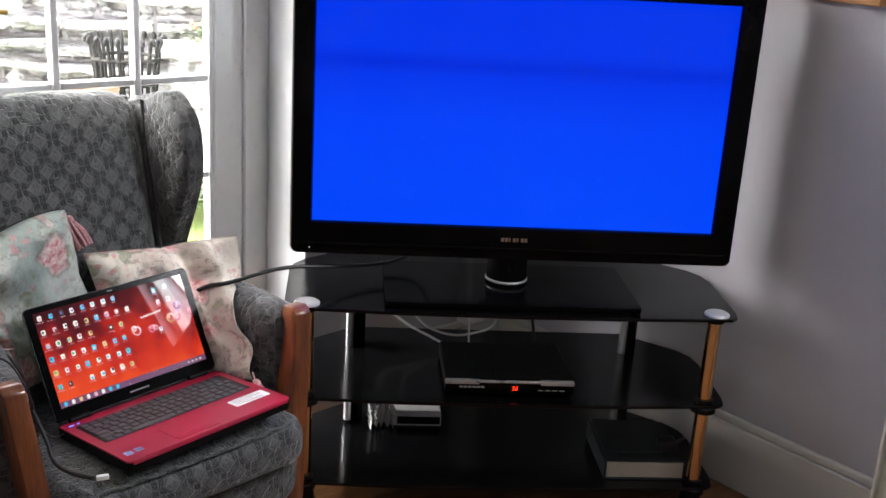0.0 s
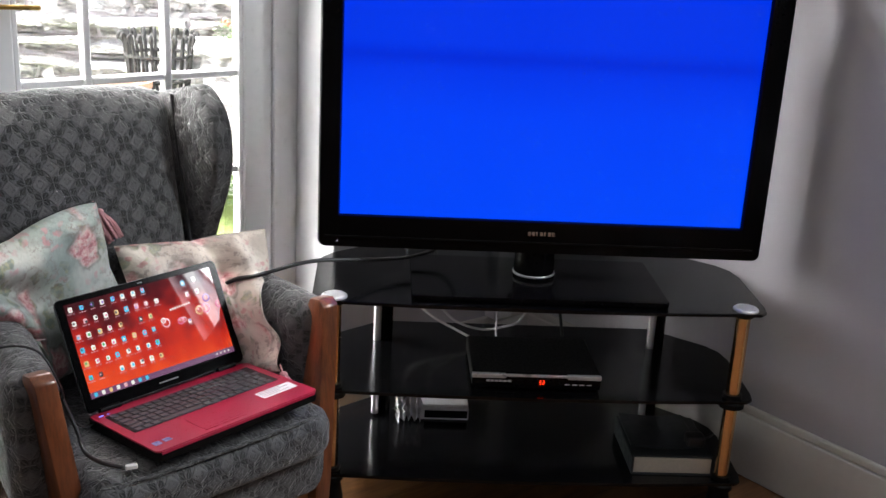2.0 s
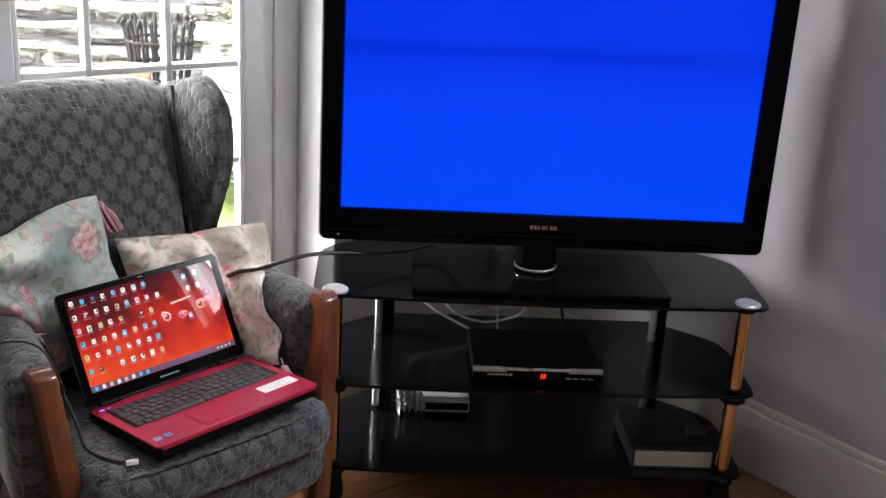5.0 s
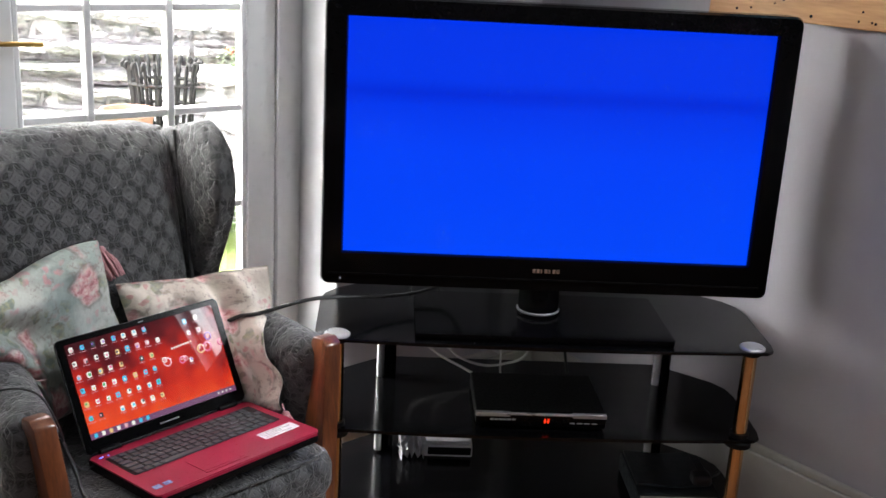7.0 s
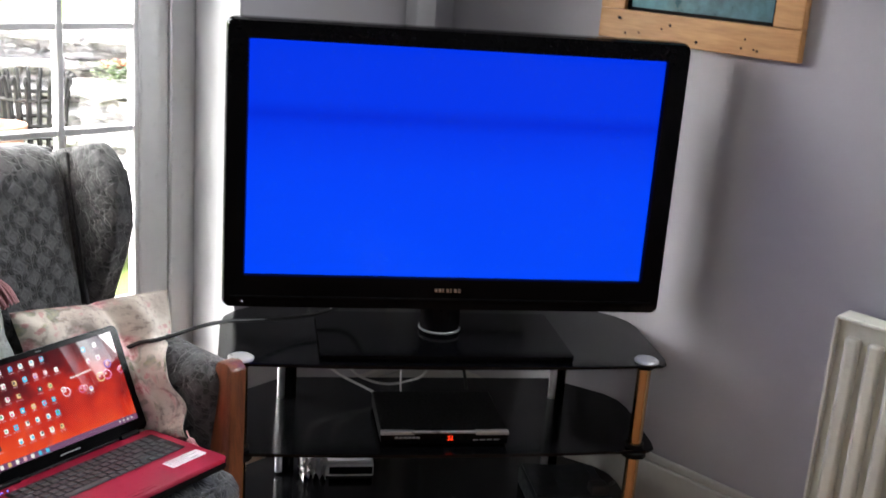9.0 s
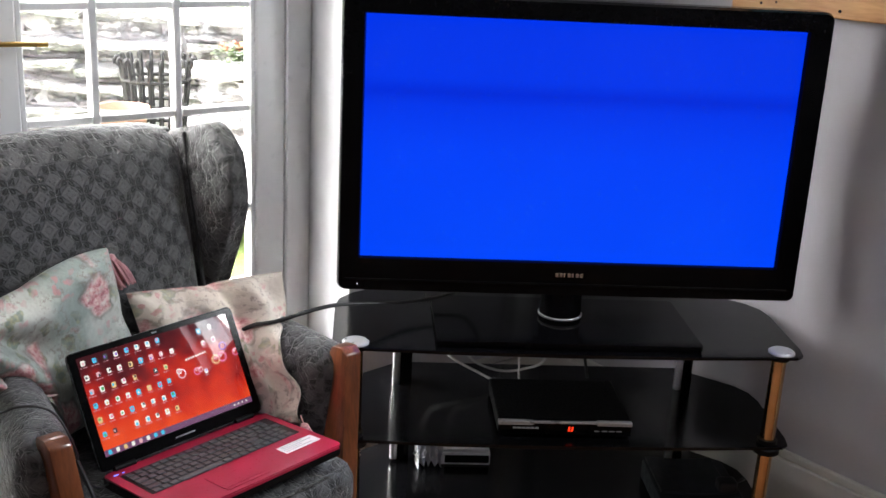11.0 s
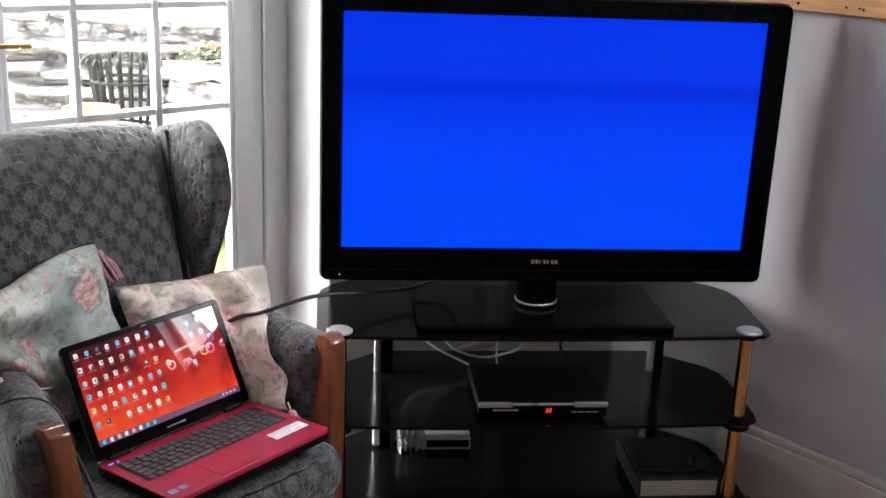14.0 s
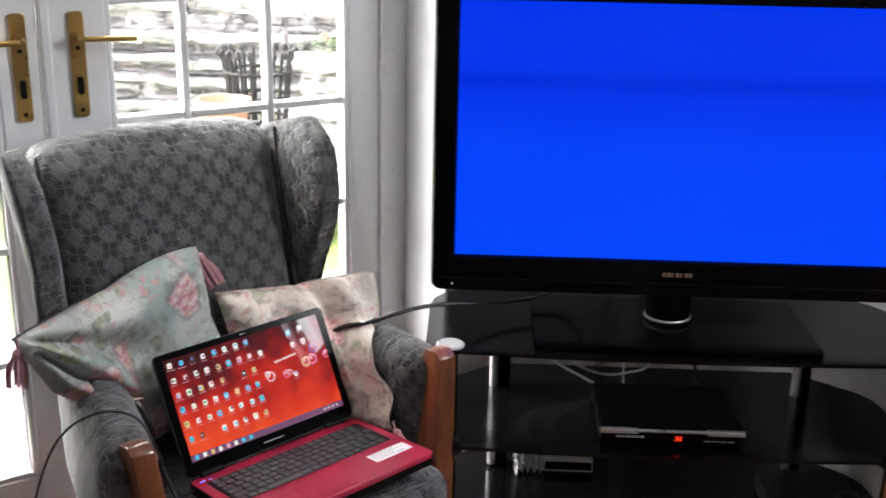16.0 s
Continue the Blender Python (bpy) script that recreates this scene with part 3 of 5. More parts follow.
def door_leaf(name, stiles, muntins, hx, sgn, label):
    """A glazed leaf: its two stiles, its upright muntins, its handle's place and the way the lever points."""
    leaf = thing(name, W, label, "door", kind="structure")
    g0, g1 = stiles[0][1], stiles[1][0]
    for a, b in stiles:
        part("stile", boxes((a, b, 0.0, 0.045, 0.0, 2.008), bev=0.004), M_WHITE, leaf)
    part("bottom_rail", boxes((g0, g1, 0.001, 0.044, 0.0, 0.108), bev=0.003), M_WHITE, leaf)
    part("top_rail", boxes((g0, g1, 0.001, 0.044, 1.912, 2.008), bev=0.003), M_WHITE, leaf)
    g0, g1 = g0 + 0.013, g1 - 0.013
    part("glazing_bead", boxes((g1, g1 + 0.013, 0.004, 0.041, 0.108, 1.912), (g0 - 0.013, g0, 0.004, 0.041, 0.108, 1.912), (g0, g1, 0.004, 0.041, 0.108, 0.121), (g0, g1, 0.004, 0.041, 1.899, 1.912), bev=0.003), M_WHITE, leaf)
    if not muntins:
        part("gasket", boxes((g0, g0 + 0.003, 0.010, 0.036, 0.121, 1.899), (g1 - 0.003, g1, 0.010, 0.036, 0.121, 1.899)), M_RUBBER, leaf, "black rubber gasket")
    cuts = [g0] + [c for x in muntins for c in (x - 0.009, x + 0.009)] + [g1]
    cols = list(zip(cuts[::2], cuts[1::2]))
    for x in muntins:
        part("upright_muntin", boxes((x - 0.009, x + 0.009, 0.006, 0.039, 0.121, 1.899), bev=0.004), M_WHITE, leaf)
    for z in ROWS_Z[1:]:
        part("cross_muntin", boxes(*[(a, b, 0.007, 0.038, z - 0.009, z + 0.009) for a, b in cols], bev=0.004), M_WHITE, leaf)
    edges = [0.121] + ROWS_Z[1:] + [1.899]
    for a, b in cols:
        for z0, z1 in zip(edges, edges[1:]):
            pane = part("pane", boxes((a, b, 0.020, 0.024, z0 + 0.009 * (z0 > 0.2), z1 - 0.009 * (z1 < 1.85))), M_GLASS, leaf)
            pane.visible_shadow = False
    plate = upright(slab(rounded(hx - 0.0150, hx + 0.0150, 0.903, 1.118, 0.006), 0.0, 0.007, 0.002), 0.0)
    handle = part("door_handle", plate, M_BRASS, leaf, "worn brass lever handle on a long plate")
    lever = hose([(hx, -0.006, 1.068), (hx, -0.040, 1.068), (hx + sgn * 0.012, -0.052, 1.067), (hx + sgn * 0.05, -0.054, 1.066), (hx + sgn * 0.108, -0.050, 1.063)], 0.0055, 10, 8)
    merge(lever, rod((hx, -0.004, 1.068), (hx, -0.014, 1.068), 0.012, 20))
    part("lever", lever, M_BRASS, handle)
    part("keyhole", upright(slab(rounded(hx - 0.006, hx + 0.006, 0.950, 0.987, 0.005), 0.007, 0.011), 0.0), M_MATT, handle)
    for z in (0.918, 1.045):
        part("screw", rod((hx, -0.006, z), (hx, -0.009, z), 0.0042, 12), M_MATT, handle, "dark screw head")
    return leaf


door_leaf("door_1", ((-0.513, -0.379), (0.193, 0.275)), (-0.21, -0.01), -0.441, 1, "white glazed garden door leaf with brass handle")
# Unseen part of this leaf is cut short to limit light on wall_picture.
door_leaf("door_2", ((-0.869, -0.800), (-0.600, -0.517)), (), -0.555, -1, "white glazed garden door leaf with brass handle, narrowed to cut daylight")
structure("door_stop", boxes((-0.512, -0.494, -0.010, -0.001, 0.0, 2.008), bev=0.003), M_WHITE, "white cover strip where the doors meet", "trim")

# ---- television stand ----
stand = thing("television_stand", Matrix.Translation((0, 0, FLOOR)), "black glass three-shelf television stand with chrome posts", "tv stand")
UP = -FLOOR


def shelf_outline(front, half, back):
    pts = [(-half + 0.02, front + 0.004), (-half * 0.5, front - 0.008), (0, front - 0.012), (half * 0.5, front - 0.008), (half - 0.02, front + 0.004)]
    pts += [(half - 0.004, front + 0.018), (half + 0.002, front + 0.05), (half + 0.004, 0.12), (half - 0.004, 0.17), (half - 0.03, 0.21), (0.36, back), (-0.36, back), (-half + 0.03, 0.21), (-half + 0.004, 0.17), (-half - 0.004, 0.12), (-half - 0.002, front + 0.05), (-half + 0.004, front + 0.018)]
    return pts


for nm, z, fr in (("top_shelf", 0.478, -0.135), ("middle_shelf", 0.256, -0.125), ("bottom_shelf", 0.040, -0.125)):
    part(nm, slab(shelf_outline(fr, 0.517, 0.315), z + UP - 0.008, z + UP, 0.0015), M_BLACKGLASS, stand)
for sx in (-1, 1):
    for z0, z1 in ((0.048, 0.242), (0.262, 0.464)):
        post = part("front_post", rod((sx * 0.468, -0.098, z0 + UP), (sx * 0.468, -0.098, z1 + UP), 0.0165, 28), M_TINTCHROME, stand, "polished metal post tinted with a warm reflection")
        for z in (z0 - 0.004, z1 - 0.002):
            part("collar", rod((sx * 0.468, -0.098, z + UP - 0.002), (sx * 0.468, -0.098, z + UP + 0.008), 0.022, 28), M_MATT, post)
    part("disc", moved(lathe([(0.029, 0.0), (0.029, 0.003), (0.025, 0.006), (0.004, 0.0065)]), Matrix.Translation((sx * 0.468, -0.105, 0.478 + UP))), M_SILVER, stand, "polished round fixing disc")
    for z in (0.256, 0.04):
        part("bracket", moved(lathe([(0.03, 0.0), (0.03, 0.012), (0.024, 0.016)]), Matrix.Translation((sx * 0.468, -0.098, z + UP - 0.022))), M_MATT, stand)
    part("front_foot", moved(lathe([(0.028, 0.0), (0.03, 0.02), (0.022, 0.066)]), Matrix.Translation((sx * 0.468, -0.098, 0.0))), M_MATT, stand)
    part("rear_post", slab([(sx * 0.352 + 0.021 * math.cos(a), 0.2 + 0.014 * math.sin(a)) for a in (2 * math.pi * k / 24 for k in range(24))], 0.0, 0.468 + UP), M_GLOSS, stand)
    # Rod added as the bright highlight down each rear post.
    part("post_glint_rod", rod((sx * 0.352 - 0.018, 0.184, 0.05 + UP), (sx * 0.352 - 0.018, 0.184, 0.466 + UP), 0.0095, 20), M_SATIN, stand, "thin bright rod standing in for the highlight on the post")

# ---- television ----
tv = thing("television", Matrix.Translation((0, 0, 0.478)), "black flat television on a swivel foot, plain blue picture", "television")
T = -0.478
body = upright(slab(rounded(-0.515, 0.520, 0.560, 1.206, 0.018), 0.0, 0.052, 0.010, 4), 0.060)
part("cabinet", moved(body, Matrix.Translation((0, 0, T))), M_GLOSS, tv)


outer, inner = rounded(-0.515, 0.520, 0.560, 1.206, 0.016, 5), rounded(-0.465, 0.465, 0.640, 1.163, 0.0015, 5)
bz = bmesh.new()
ro = [bz.verts.new((x, 0.010, z)) for x, z in outer]
rm = [bz.verts.new((x * 0.992, -0.006, 0.88 + (z - 0.88) * 0.988)) for x, z in outer]
ri = [bz.verts.new((x * 1.006, -0.008, 0.9015 + (z - 0.9015) * 1.008)) for x, z in inner]
rd = [bz.verts.new((x, 0.004, z)) for x, z in inner]
for a, b in ((ro, rm), (rm, ri), (ri, rd)):
    for k in range(len(a)):
        bz.faces.new((a[k], a[(k + 1) % len(a)], b[(k + 1) % len(a)], b[k]))
part("bezel", moved(bz, Matrix.Translation((0, 0, T))), M_GLOSS, tv, "glossy black bezel", smooth=20)
scr = bmesh.new()
merge(scr, box(-0.465, 0.465, 0.003, 0.007, 0.0, 0.523))
screen = part("screen", scr, M_TV, tv, "plain blue glowing screen")
screen.location = (0, 0, 0.640 + T)
part("lower_trim", moved(boxes((-0.497, 0.497, -0.0105, -0.0068, 0.588, 0.5915)), Matrix.Translation((0, 0, T))), M_MATT, tv)
badge = bmesh.new()
for k in range(7):
    w = 0.0035 if k in (2, 4) else 0.0065
    x = -0.031 + k * 0.0092
    merge(badge, box(x, x + w, -0.0112, -0.0072, 0.607, 0.6155, 0.0006))
part("badge", moved(badge, Matrix.Translation((0, 0, T))), M_LOGO, tv, "small copper-coloured badge")
part("status_light", moved(box(-0.470, -0.468, -0.0105, -0.007, 0.577, 0.579), Matrix.Translation((0, 0, T))), glow("white_status_light", (0.9, 0.9, 1.0), 1.0), tv)
# Silver block stands for a small glint on the cabinet edge.
part("side_glint", moved(box(-0.5145, -0.508, 0.012, 0.030, 1.10, 1.14, 0.001), Matrix.Translation((0, 0, T))), M_SILVER, tv)
part("rear_housing", moved(box(-0.40, 0.40, 0.058, 0.105, 0.60, 1.10, 0.02, 3), Matrix.Translation((0, 0, T))), M_MATT, tv)
part("neck", lathe([(0.049, 0.012), (0.048, 0.02), (0.046, 0.085), (0.045, 0.10)], 36), M_GLOSS, tv).location = (-0.004, 0.045, 0)
part("neck_ring", lathe([(0.0490, 0.0215), (0.0505, 0.023), (0.0505, 0.0255), (0.0490, 0.027)], 36), M_SILVER, tv, "chrome ring on the neck").location = (-0.004, 0.045, 0)
part("bracket", moved(box(-0.06, 0.06, 0.05, 0.075, 0.55, 0.70, 0.004), Matrix.Translation((0, 0, T))), M_MATT, tv)
part("foot_plate", slab(rounded(-0.295, 0.287, -0.122, 0.170, 0.006), 0.003, 0.015, 0.002), M_GLOSS, tv, "black glass foot plate")
for sx in (-0.25, 0.24):
    for y in (-0.09, 0.14):
        part("pad", rod((sx, y, 0.0), (sx, y, 0.003), 0.012, 16), M_RUBBER, tv)

# ---- devices and clutter on the shelves ----
stb = thing("set_top_box", Matrix.Translation((0.004, 0, 0.256)), "black set-top box with silver edge and red digits", "set-top box")
part("case", box(-0.150, 0.150, -0.088, 0.135, 0.006, 0.040, 0.004, 2), M_MATT, stb)
part("front_panel", box(-0.150, 0.150, -0.097, -0.088, 0.006, 0.037, 0.003, 2), M_GLOSS, stb)
part("silver_edge", boxes((-0.151, -0.072, -0.0990, -0.086, 0.031, 0.0405), (0.072, 0.151, -0.0990, -0.086, 0.031, 0.0405), (-0.072, 0.072, -0.0984, -0.090, 0.0350, 0.0398), bev=0.0012), M_SILVER, stb, "silver trim strip")
digits = bmesh.new()
for dx in (0.003, 0.013):
    for (x0, x1, z0, z1) in ((0, 0.006, 0.0225, 0.0237), (0, 0.0012, 0.0165, 0.0225) if dx > 0.01 else (0.0048, 0.006, 0.0225, 0.028), (0, 0.006, 0.028, 0.0292), (0.0048, 0.006, 0.0165, 0.028), (0, 0.006, 0.0158, 0.017)):
        merge(digits, box(dx + x0 + (z0 - 0.016) * 0.12, dx + x1 + (z0 - 0.016) * 0.12, -0.0982, -0.0968, z0, z1))
mid = sum((v.co for v in digits.verts), Vector()) / len(digits.verts)
for v in digits.verts:
    v.co = Vector((mid.x + 0.78 * (v.co.x - mid.x), v.co.y, mid.z + 0.78 * (v.co.z - mid.z)))
part("display_digits", digits, M_LED, stb, "red glowing digits")
marks = bmesh.new()
for k in range(6):
    merge(marks, box(-0.118 + k * 0.010, -0.110 + k * 0.010, -0.0978, -0.0968, 0.022, 0.0265))
part("marking", marks, M_INK, stb)
for k in range(4):
    part("button", box(0.066 + k * 0.017, 0.078 + k * 0.017, -0.0978, -0.0968, 0.0175, 0.0195), M_INK, stb)
for sx in (-0.13, 0.13):
    for y in (-0.07, 0.115):
        part("foot", rod((sx, y, 0), (sx, y, 0.006), 0.01, 14), M_RUBBER, stb)

psu = thing("small_silver_box", Matrix.Translation((-0.18, 0.19, 0.040)), "small silver device on the bottom shelf", "device")
part("case", box(-0.075, 0.055, -0.02, 0.09, 0.0, 0.034, 0.003), M_PALE, psu)
part("dark_front", box(-0.060, 0.052, -0.0215, -0.019, 0.006, 0.027, 0.001), M_MATT, psu)
part("lid", box(-0.07, 0.05, -0.015, 0.085, 0.034, 0.042, 0.003), M_PALE, psu)
film_bm = bmesh.new()
rng = random.Random(5)
g = [[film_bm.verts.new((0.0075 * i - 0.034 + rng.uniform(-0.004, 0.004), 0.016 * (-1) ** i + rng.uniform(-0.010, 0.010), 0.010 * j - 0.030 + rng.uniform(-0.006, 0.006))) for j in range(8)] for i in range(10)]
for i in range(9):                             # one thin sheet, creased to and fro
    for j in range(7):
        film_bm.faces.new((g[i][j], g[i + 1][j], g[i + 1][j + 1]))
        film_bm.faces.new((g[i][j], g[i + 1][j + 1], g[i][j + 1]))
film_ob = part("crumpled_film", film_bm, M_BAG, smooth=8)
film_ob.location = (-0.283, 0.165, 0.070)
tagged(film_ob, "crumpled piece of clear plastic film beside the silver device", "plastic film")

books = thing("boxed_book", Matrix.Translation((0.352, -0.008, 0.040)), "thick book with cream page edges under a dark cover", "book")
part("page_block", box(-0.096, 0.094, -0.078, 0.13, 0.004, 0.043, 0.002), M_PAPER, books, "cream page edges")
part("cover", box(-0.100, 0.098, -0.074, 0.135, 0.043, 0.048, 0.002), M_COVER, books)
part("back_board", box(-0.100, 0.098, -0.081, 0.135, 0.0, 0.004, 0.001), M_COVER, books)
part("spine", box(-0.101, -0.095, -0.081, 0.135, 0.003, 0.0465, 0.002), M_COVER, books, "dark spine")
pack = thing("folded_leaflet", Matrix.Translation((0.345, 0.02, 0.088)), "dark printed leaflet lying on the book", "leaflet")
part("sheet", bend(box(-0.09, 0.075, -0.07, 0.1, 0.0, 0.006, 0.001, 1, 6), lambda c: (c.x, c.y, c.z + 0.006 * math.sin(18 * c.x) ** 2)), M_COVER, pack)
adaptor = thing("mains_adaptor", Matrix.Translation((0.415, -0.03, 0.092)), "small black mains adaptor lying on the book", "adaptor")
part("case", soft_box(0.045, 0.04, 0.03, 0.008, 6), M_RUBBER, adaptor).location = (0, 0, 0.015)
part("lead", hose([(0.02, 0, 0.02), (0.045, 0.01, 0.028), (0.058, 0.05, 0.0), (0.05, 0.1, -0.04)], 0.0025), M_RUBBER, adaptor)


def lead(name, points, r, material, label):
    ob = part(name, hose(points, r), material)
    return tagged(ob, label, "cable")


lead("white_lead", [(-0.22, 0.345, 0.55), (-0.225, 0.335, 0.46), (-0.22, 0.24, 0.36), (-0.19, 0.20, 0.322), (-0.15, 0.20, 0.297), (-0.099, 0.20, 0.286), (-0.05, 0.20, 0.294), (-0.005, 0.20, 0.315), (0.03, 0.25, 0.37), (0.03, 0.335, 0.46), (0.03, 0.345, 0.55)], 0.0032, M_CABLEW, "white cable looped behind the set-top box")
lead("white_lead", [(-0.30, 0.345, 0.55), (-0.295, 0.335, 0.46), (-0.28, 0.24, 0.36), (-0.233, 0.20, 0.319), (-0.165, 0.175, 0.29), (-0.125, 0.150, 0.278)], 0.0032, M_CABLEW, "white cable running into the set-top box")
lead("white_lead", [(-0.066, 0.345, 0.52), (-0.066, 0.33, 0.46), (-0.066, 0.21, 0.36), (-0.066, 0.19, 0.285), (-0.066, 0.155, 0.275)], 0.0026, M_CABLEW, "thin white cable hanging behind the set-top box")
lead("scart_lead", [(0.10, 0.16, 0.29), (0.10, 0.24, 0.34), (0.09, 0.33, 0.42), (0.09, 0.325, 0.60), (0.09, 0.12, 0.70)], 0.004, M_RUBBER, "thin black lead hanging behind the television")
lead("video_cable", [(-0.664, -0.140, 0.345), (-0.690, -0.090, 0.40), (-0.722, -0.075, 0.470), (-0.690, -0.085, 0.503), (-0.638, -0.10, 0.520), (-0.518, -0.05, 0.541), (-0.367, 0.05, 0.516), (-0.27, 0.10, 0.517), (-0.20, 0.13, 0.55), (-0.15, 0.11, 0.66)], 0.0048, M_RUBBER, "thick black video cable from laptop to television")

# ---- armchair ----
C = W @ Matrix.Translation((-0.285, -0.68, FLOOR)) @ Matrix.Rotation(radians(6), 4, "Z")
chair = thing("wing_armchair", C, "grey figured wing armchair with red-brown wooden arm posts", "armchair")
H = -FLOOR

seat = soft_box(0.555, 0.60, 0.12, 0.045, 14, (0, 0.012, 0.022))
bend(seat, lambda c: (c.x * (1 - (0.55 if c.x < 0 else 0.15) * max(0.0, c.y + 0.20)), c.y + 0.195, c.z + 0.249 + H - 0.055 * (c.y + 0.3)))
part("seat_cushion", seat, M_UPH, chair)
pts = [(-0.262, -0.060, 0.290 + H), (-0.232, -0.088, 0.294 + H), (-0.12, -0.102, 0.299 + H), (0, -0.106, 0.301 + H), (0.12, -0.102, 0.299 + H), (0.232, -0.088, 0.294 + H), (0.262, -0.060, 0.290 + H)]
part("piping", hose(pts, 0.0045), M_UPH, chair)
base = soft_box(0.575, 0.56, 0.16, 0.03, 10, (0, 0.012, 0))
part("seat_base", bend(base, lambda c: (c.x * (1 - (0.60 if c.x < 0 else 0.15) * max(0.0, c.y + 0.25)), c.y + 0.215, c.z + 0.165 + H)), M_UPH, chair)
back = soft_box(0.50, 0.13, 0.62, 0.055, 16, (0, 0.025, 0.012))
part("back_cushion", bend(back, lambda c: (c.x * (1 + 0.05 * (c.z / 0.31)), c.y + 0.475 + 0.10 * (c.z / 0.31) * 0.9, c.z + 0.575 + H)), M_UPH, chair)
shell = soft_box(0.60, 0.06, 0.78, 0.025, 8)
part("back_shell", bend(shell, lambda c: (c.x * (0.86 + 0.12 * c.z / 0.39) + 0.03, c.y + 0.555 + 0.09 * (c.z / 0.31), c.z + 0.47 + H)), M_UPH, chair)
for sx in (-1, 1):
    def wing_shape(c):
        u = (c.y + 0.5)                       # 0 at the front edge, 1 at the back
        v = (c.z + 0.5)                       # 0 below, 1 on top
        k = min(1, v / 0.72)
        reach = 0.045 + 0.150 * k * k * (3 - 2 * k) - 0.03 * max(0, v - 0.85) / 0.15
        yb = 0.515 + 0.10 * (v - 0.5)
        y = yb + 0.03 - (1 - u) * (reach + 0.03)
        x = 0.238 + 0.012 * v + (0.004 if sx > 0 else -0.045) * (1 - v) ** 1.3 + (1 - u) * (0.030 if sx > 0 else 0.058) + c.x * 0.060
        z = 0.44 + H + v * 0.475 - 0.055 * u * (v > 0.5) * (v - 0.5) * 2
        return (sx * (x + 0.022), y, z)

    wing = soft_box(1, 1, 1, 0.22, 14)
    wing = bend(wing, wing_shape)
    if sx < 0:
        bmesh.ops.reverse_faces(wing, faces=wing.faces[:])
    part("wing", wing, M_UPH, chair)
    seam = [(sx * (0.247 + 0.010 * v), 0.440 + 0.10 * (v - 0.5) * 1.9 * 0.62, 0.40 + H + v * 0.475) for v in (0, 0.25, 0.5, 0.75, 1.0)]
    part("seam_piping", hose(seam, 0.004), M_PIPE, chair)
    arm = soft_box(0.098, 0.50, 0.30, 0.042, 12, (0.006, 0, 0.010))
    part("arm", bend(arm, lambda c: (sx * (0.318 - (0.10 if sx > 0 else 0.22) * (c.y + 0.25)) + c.x * (1 + 0.5 * c.z), c.y + 0.262, c.z + 0.345 + H + 0.05 * (c.y + 0.25) * (c.z + 0.15) / 0.3)), M_UPH, chair)
    prof = [(-0.034, 0.0), (-0.030, 0.15), (-0.014, 0.32), (0.004, 0.48), (0.012, 0.548), (0.030, 0.560), (0.060, 0.556), (0.066, 0.54), (0.060, 0.40), (0.045, 0.2), (0.012, 0.0)]
    pm = bmesh.new()
    l0 = [pm.verts.new((-0.021, y - 0.03, z)) for y, z in prof]
    l1 = [pm.verts.new((0.021, y - 0.03, z)) for y, z in prof]
    pm.faces.new(l0)
    pm.faces.new(l1[::-1])
    for k in range(len(prof)):
        pm.faces.new((l0[k], l1[k], l1[(k + 1) % len(prof)], l0[(k + 1) % len(prof)]))
    bmesh.ops.recalc_face_normals(pm, faces=pm.faces[:])
    bmesh.ops.bevel(pm, geom=pm.edges[:], offset=0.005, segments=2, profile=0.5, affect="EDGES")
    bend(pm, lambda c: (c.x - sx * 0.11 * (0.55 - c.z), c.y, c.z))
    part("arm_post", moved(pm, Matrix.Translation((0.322 if sx > 0 else -0.312, 0, 0))), M_TEAK, chair, "red-brown varnished wooden arm post")
    part("rear_leg", rod((sx * 0.20, 0.56, 0.0), (sx * 0.20, 0.50, 0.20), 0.016, 14, 0.024), M_TEAK, chair)
part("front_rail", box(-0.295, 0.295, -0.035, -0.010, 0.10, 0.14, 0.004), M_BEECH, chair, "pale wooden rail under the seat")


# ---- cushions ----
def cushion_mesh(w, h, t, fold):
    n = 48
    bm = bmesh.new()
    uv = bm.loops.layers.uv.verify()
    sides = []
    for sgn in (1, -1):
        grid = []
        for i in range(n + 1):
            row = []
            for j in range(n + 1):
                a, b = -1 + 2 * i / n, -1 + 2 * j / n
                pinch = 1 - 0.10 * ((1 - abs(a)) * abs(b) ** 3 + (1 - abs(b)) * abs(a) ** 3) * 1.2
                x, y = a * w / 2 * pinch, b * h / 2 * pinch
                z = sgn * t / 2 * max(0.0, (1 - a ** 4) * (1 - b ** 4)) ** 0.55
                wr = 0.010 * noise.noise(Vector((a * 2.1, b * 2.1, sgn * 2.0 + w * 9))) + 0.006 * noise.noise(Vector((a * 5, b * 5, sgn + h * 7)))
                z += wr * (1 - max(abs(a), abs(b)) ** 6)
                row.append((bm.verts.new(fold(Vector((x, y, z)))), (x, y + 0.6 * (sgn < 0))))
            grid.append(row)
        for i in range(n):
            for j in range(n):
                q = [grid[i][j], grid[i + 1][j], grid[i + 1][j + 1], grid[i][j + 1]]
                if sgn < 0:
                    q.reverse()
                f = bm.faces.new([v for v, _ in q])
                for lp, (_, c) in zip(f.loops, q):
                    lp[uv].uv = c
        sides.append(grid)
    bmesh.ops.remove_doubles(bm, verts=bm.verts[:], dist=0.0004)
    return bm


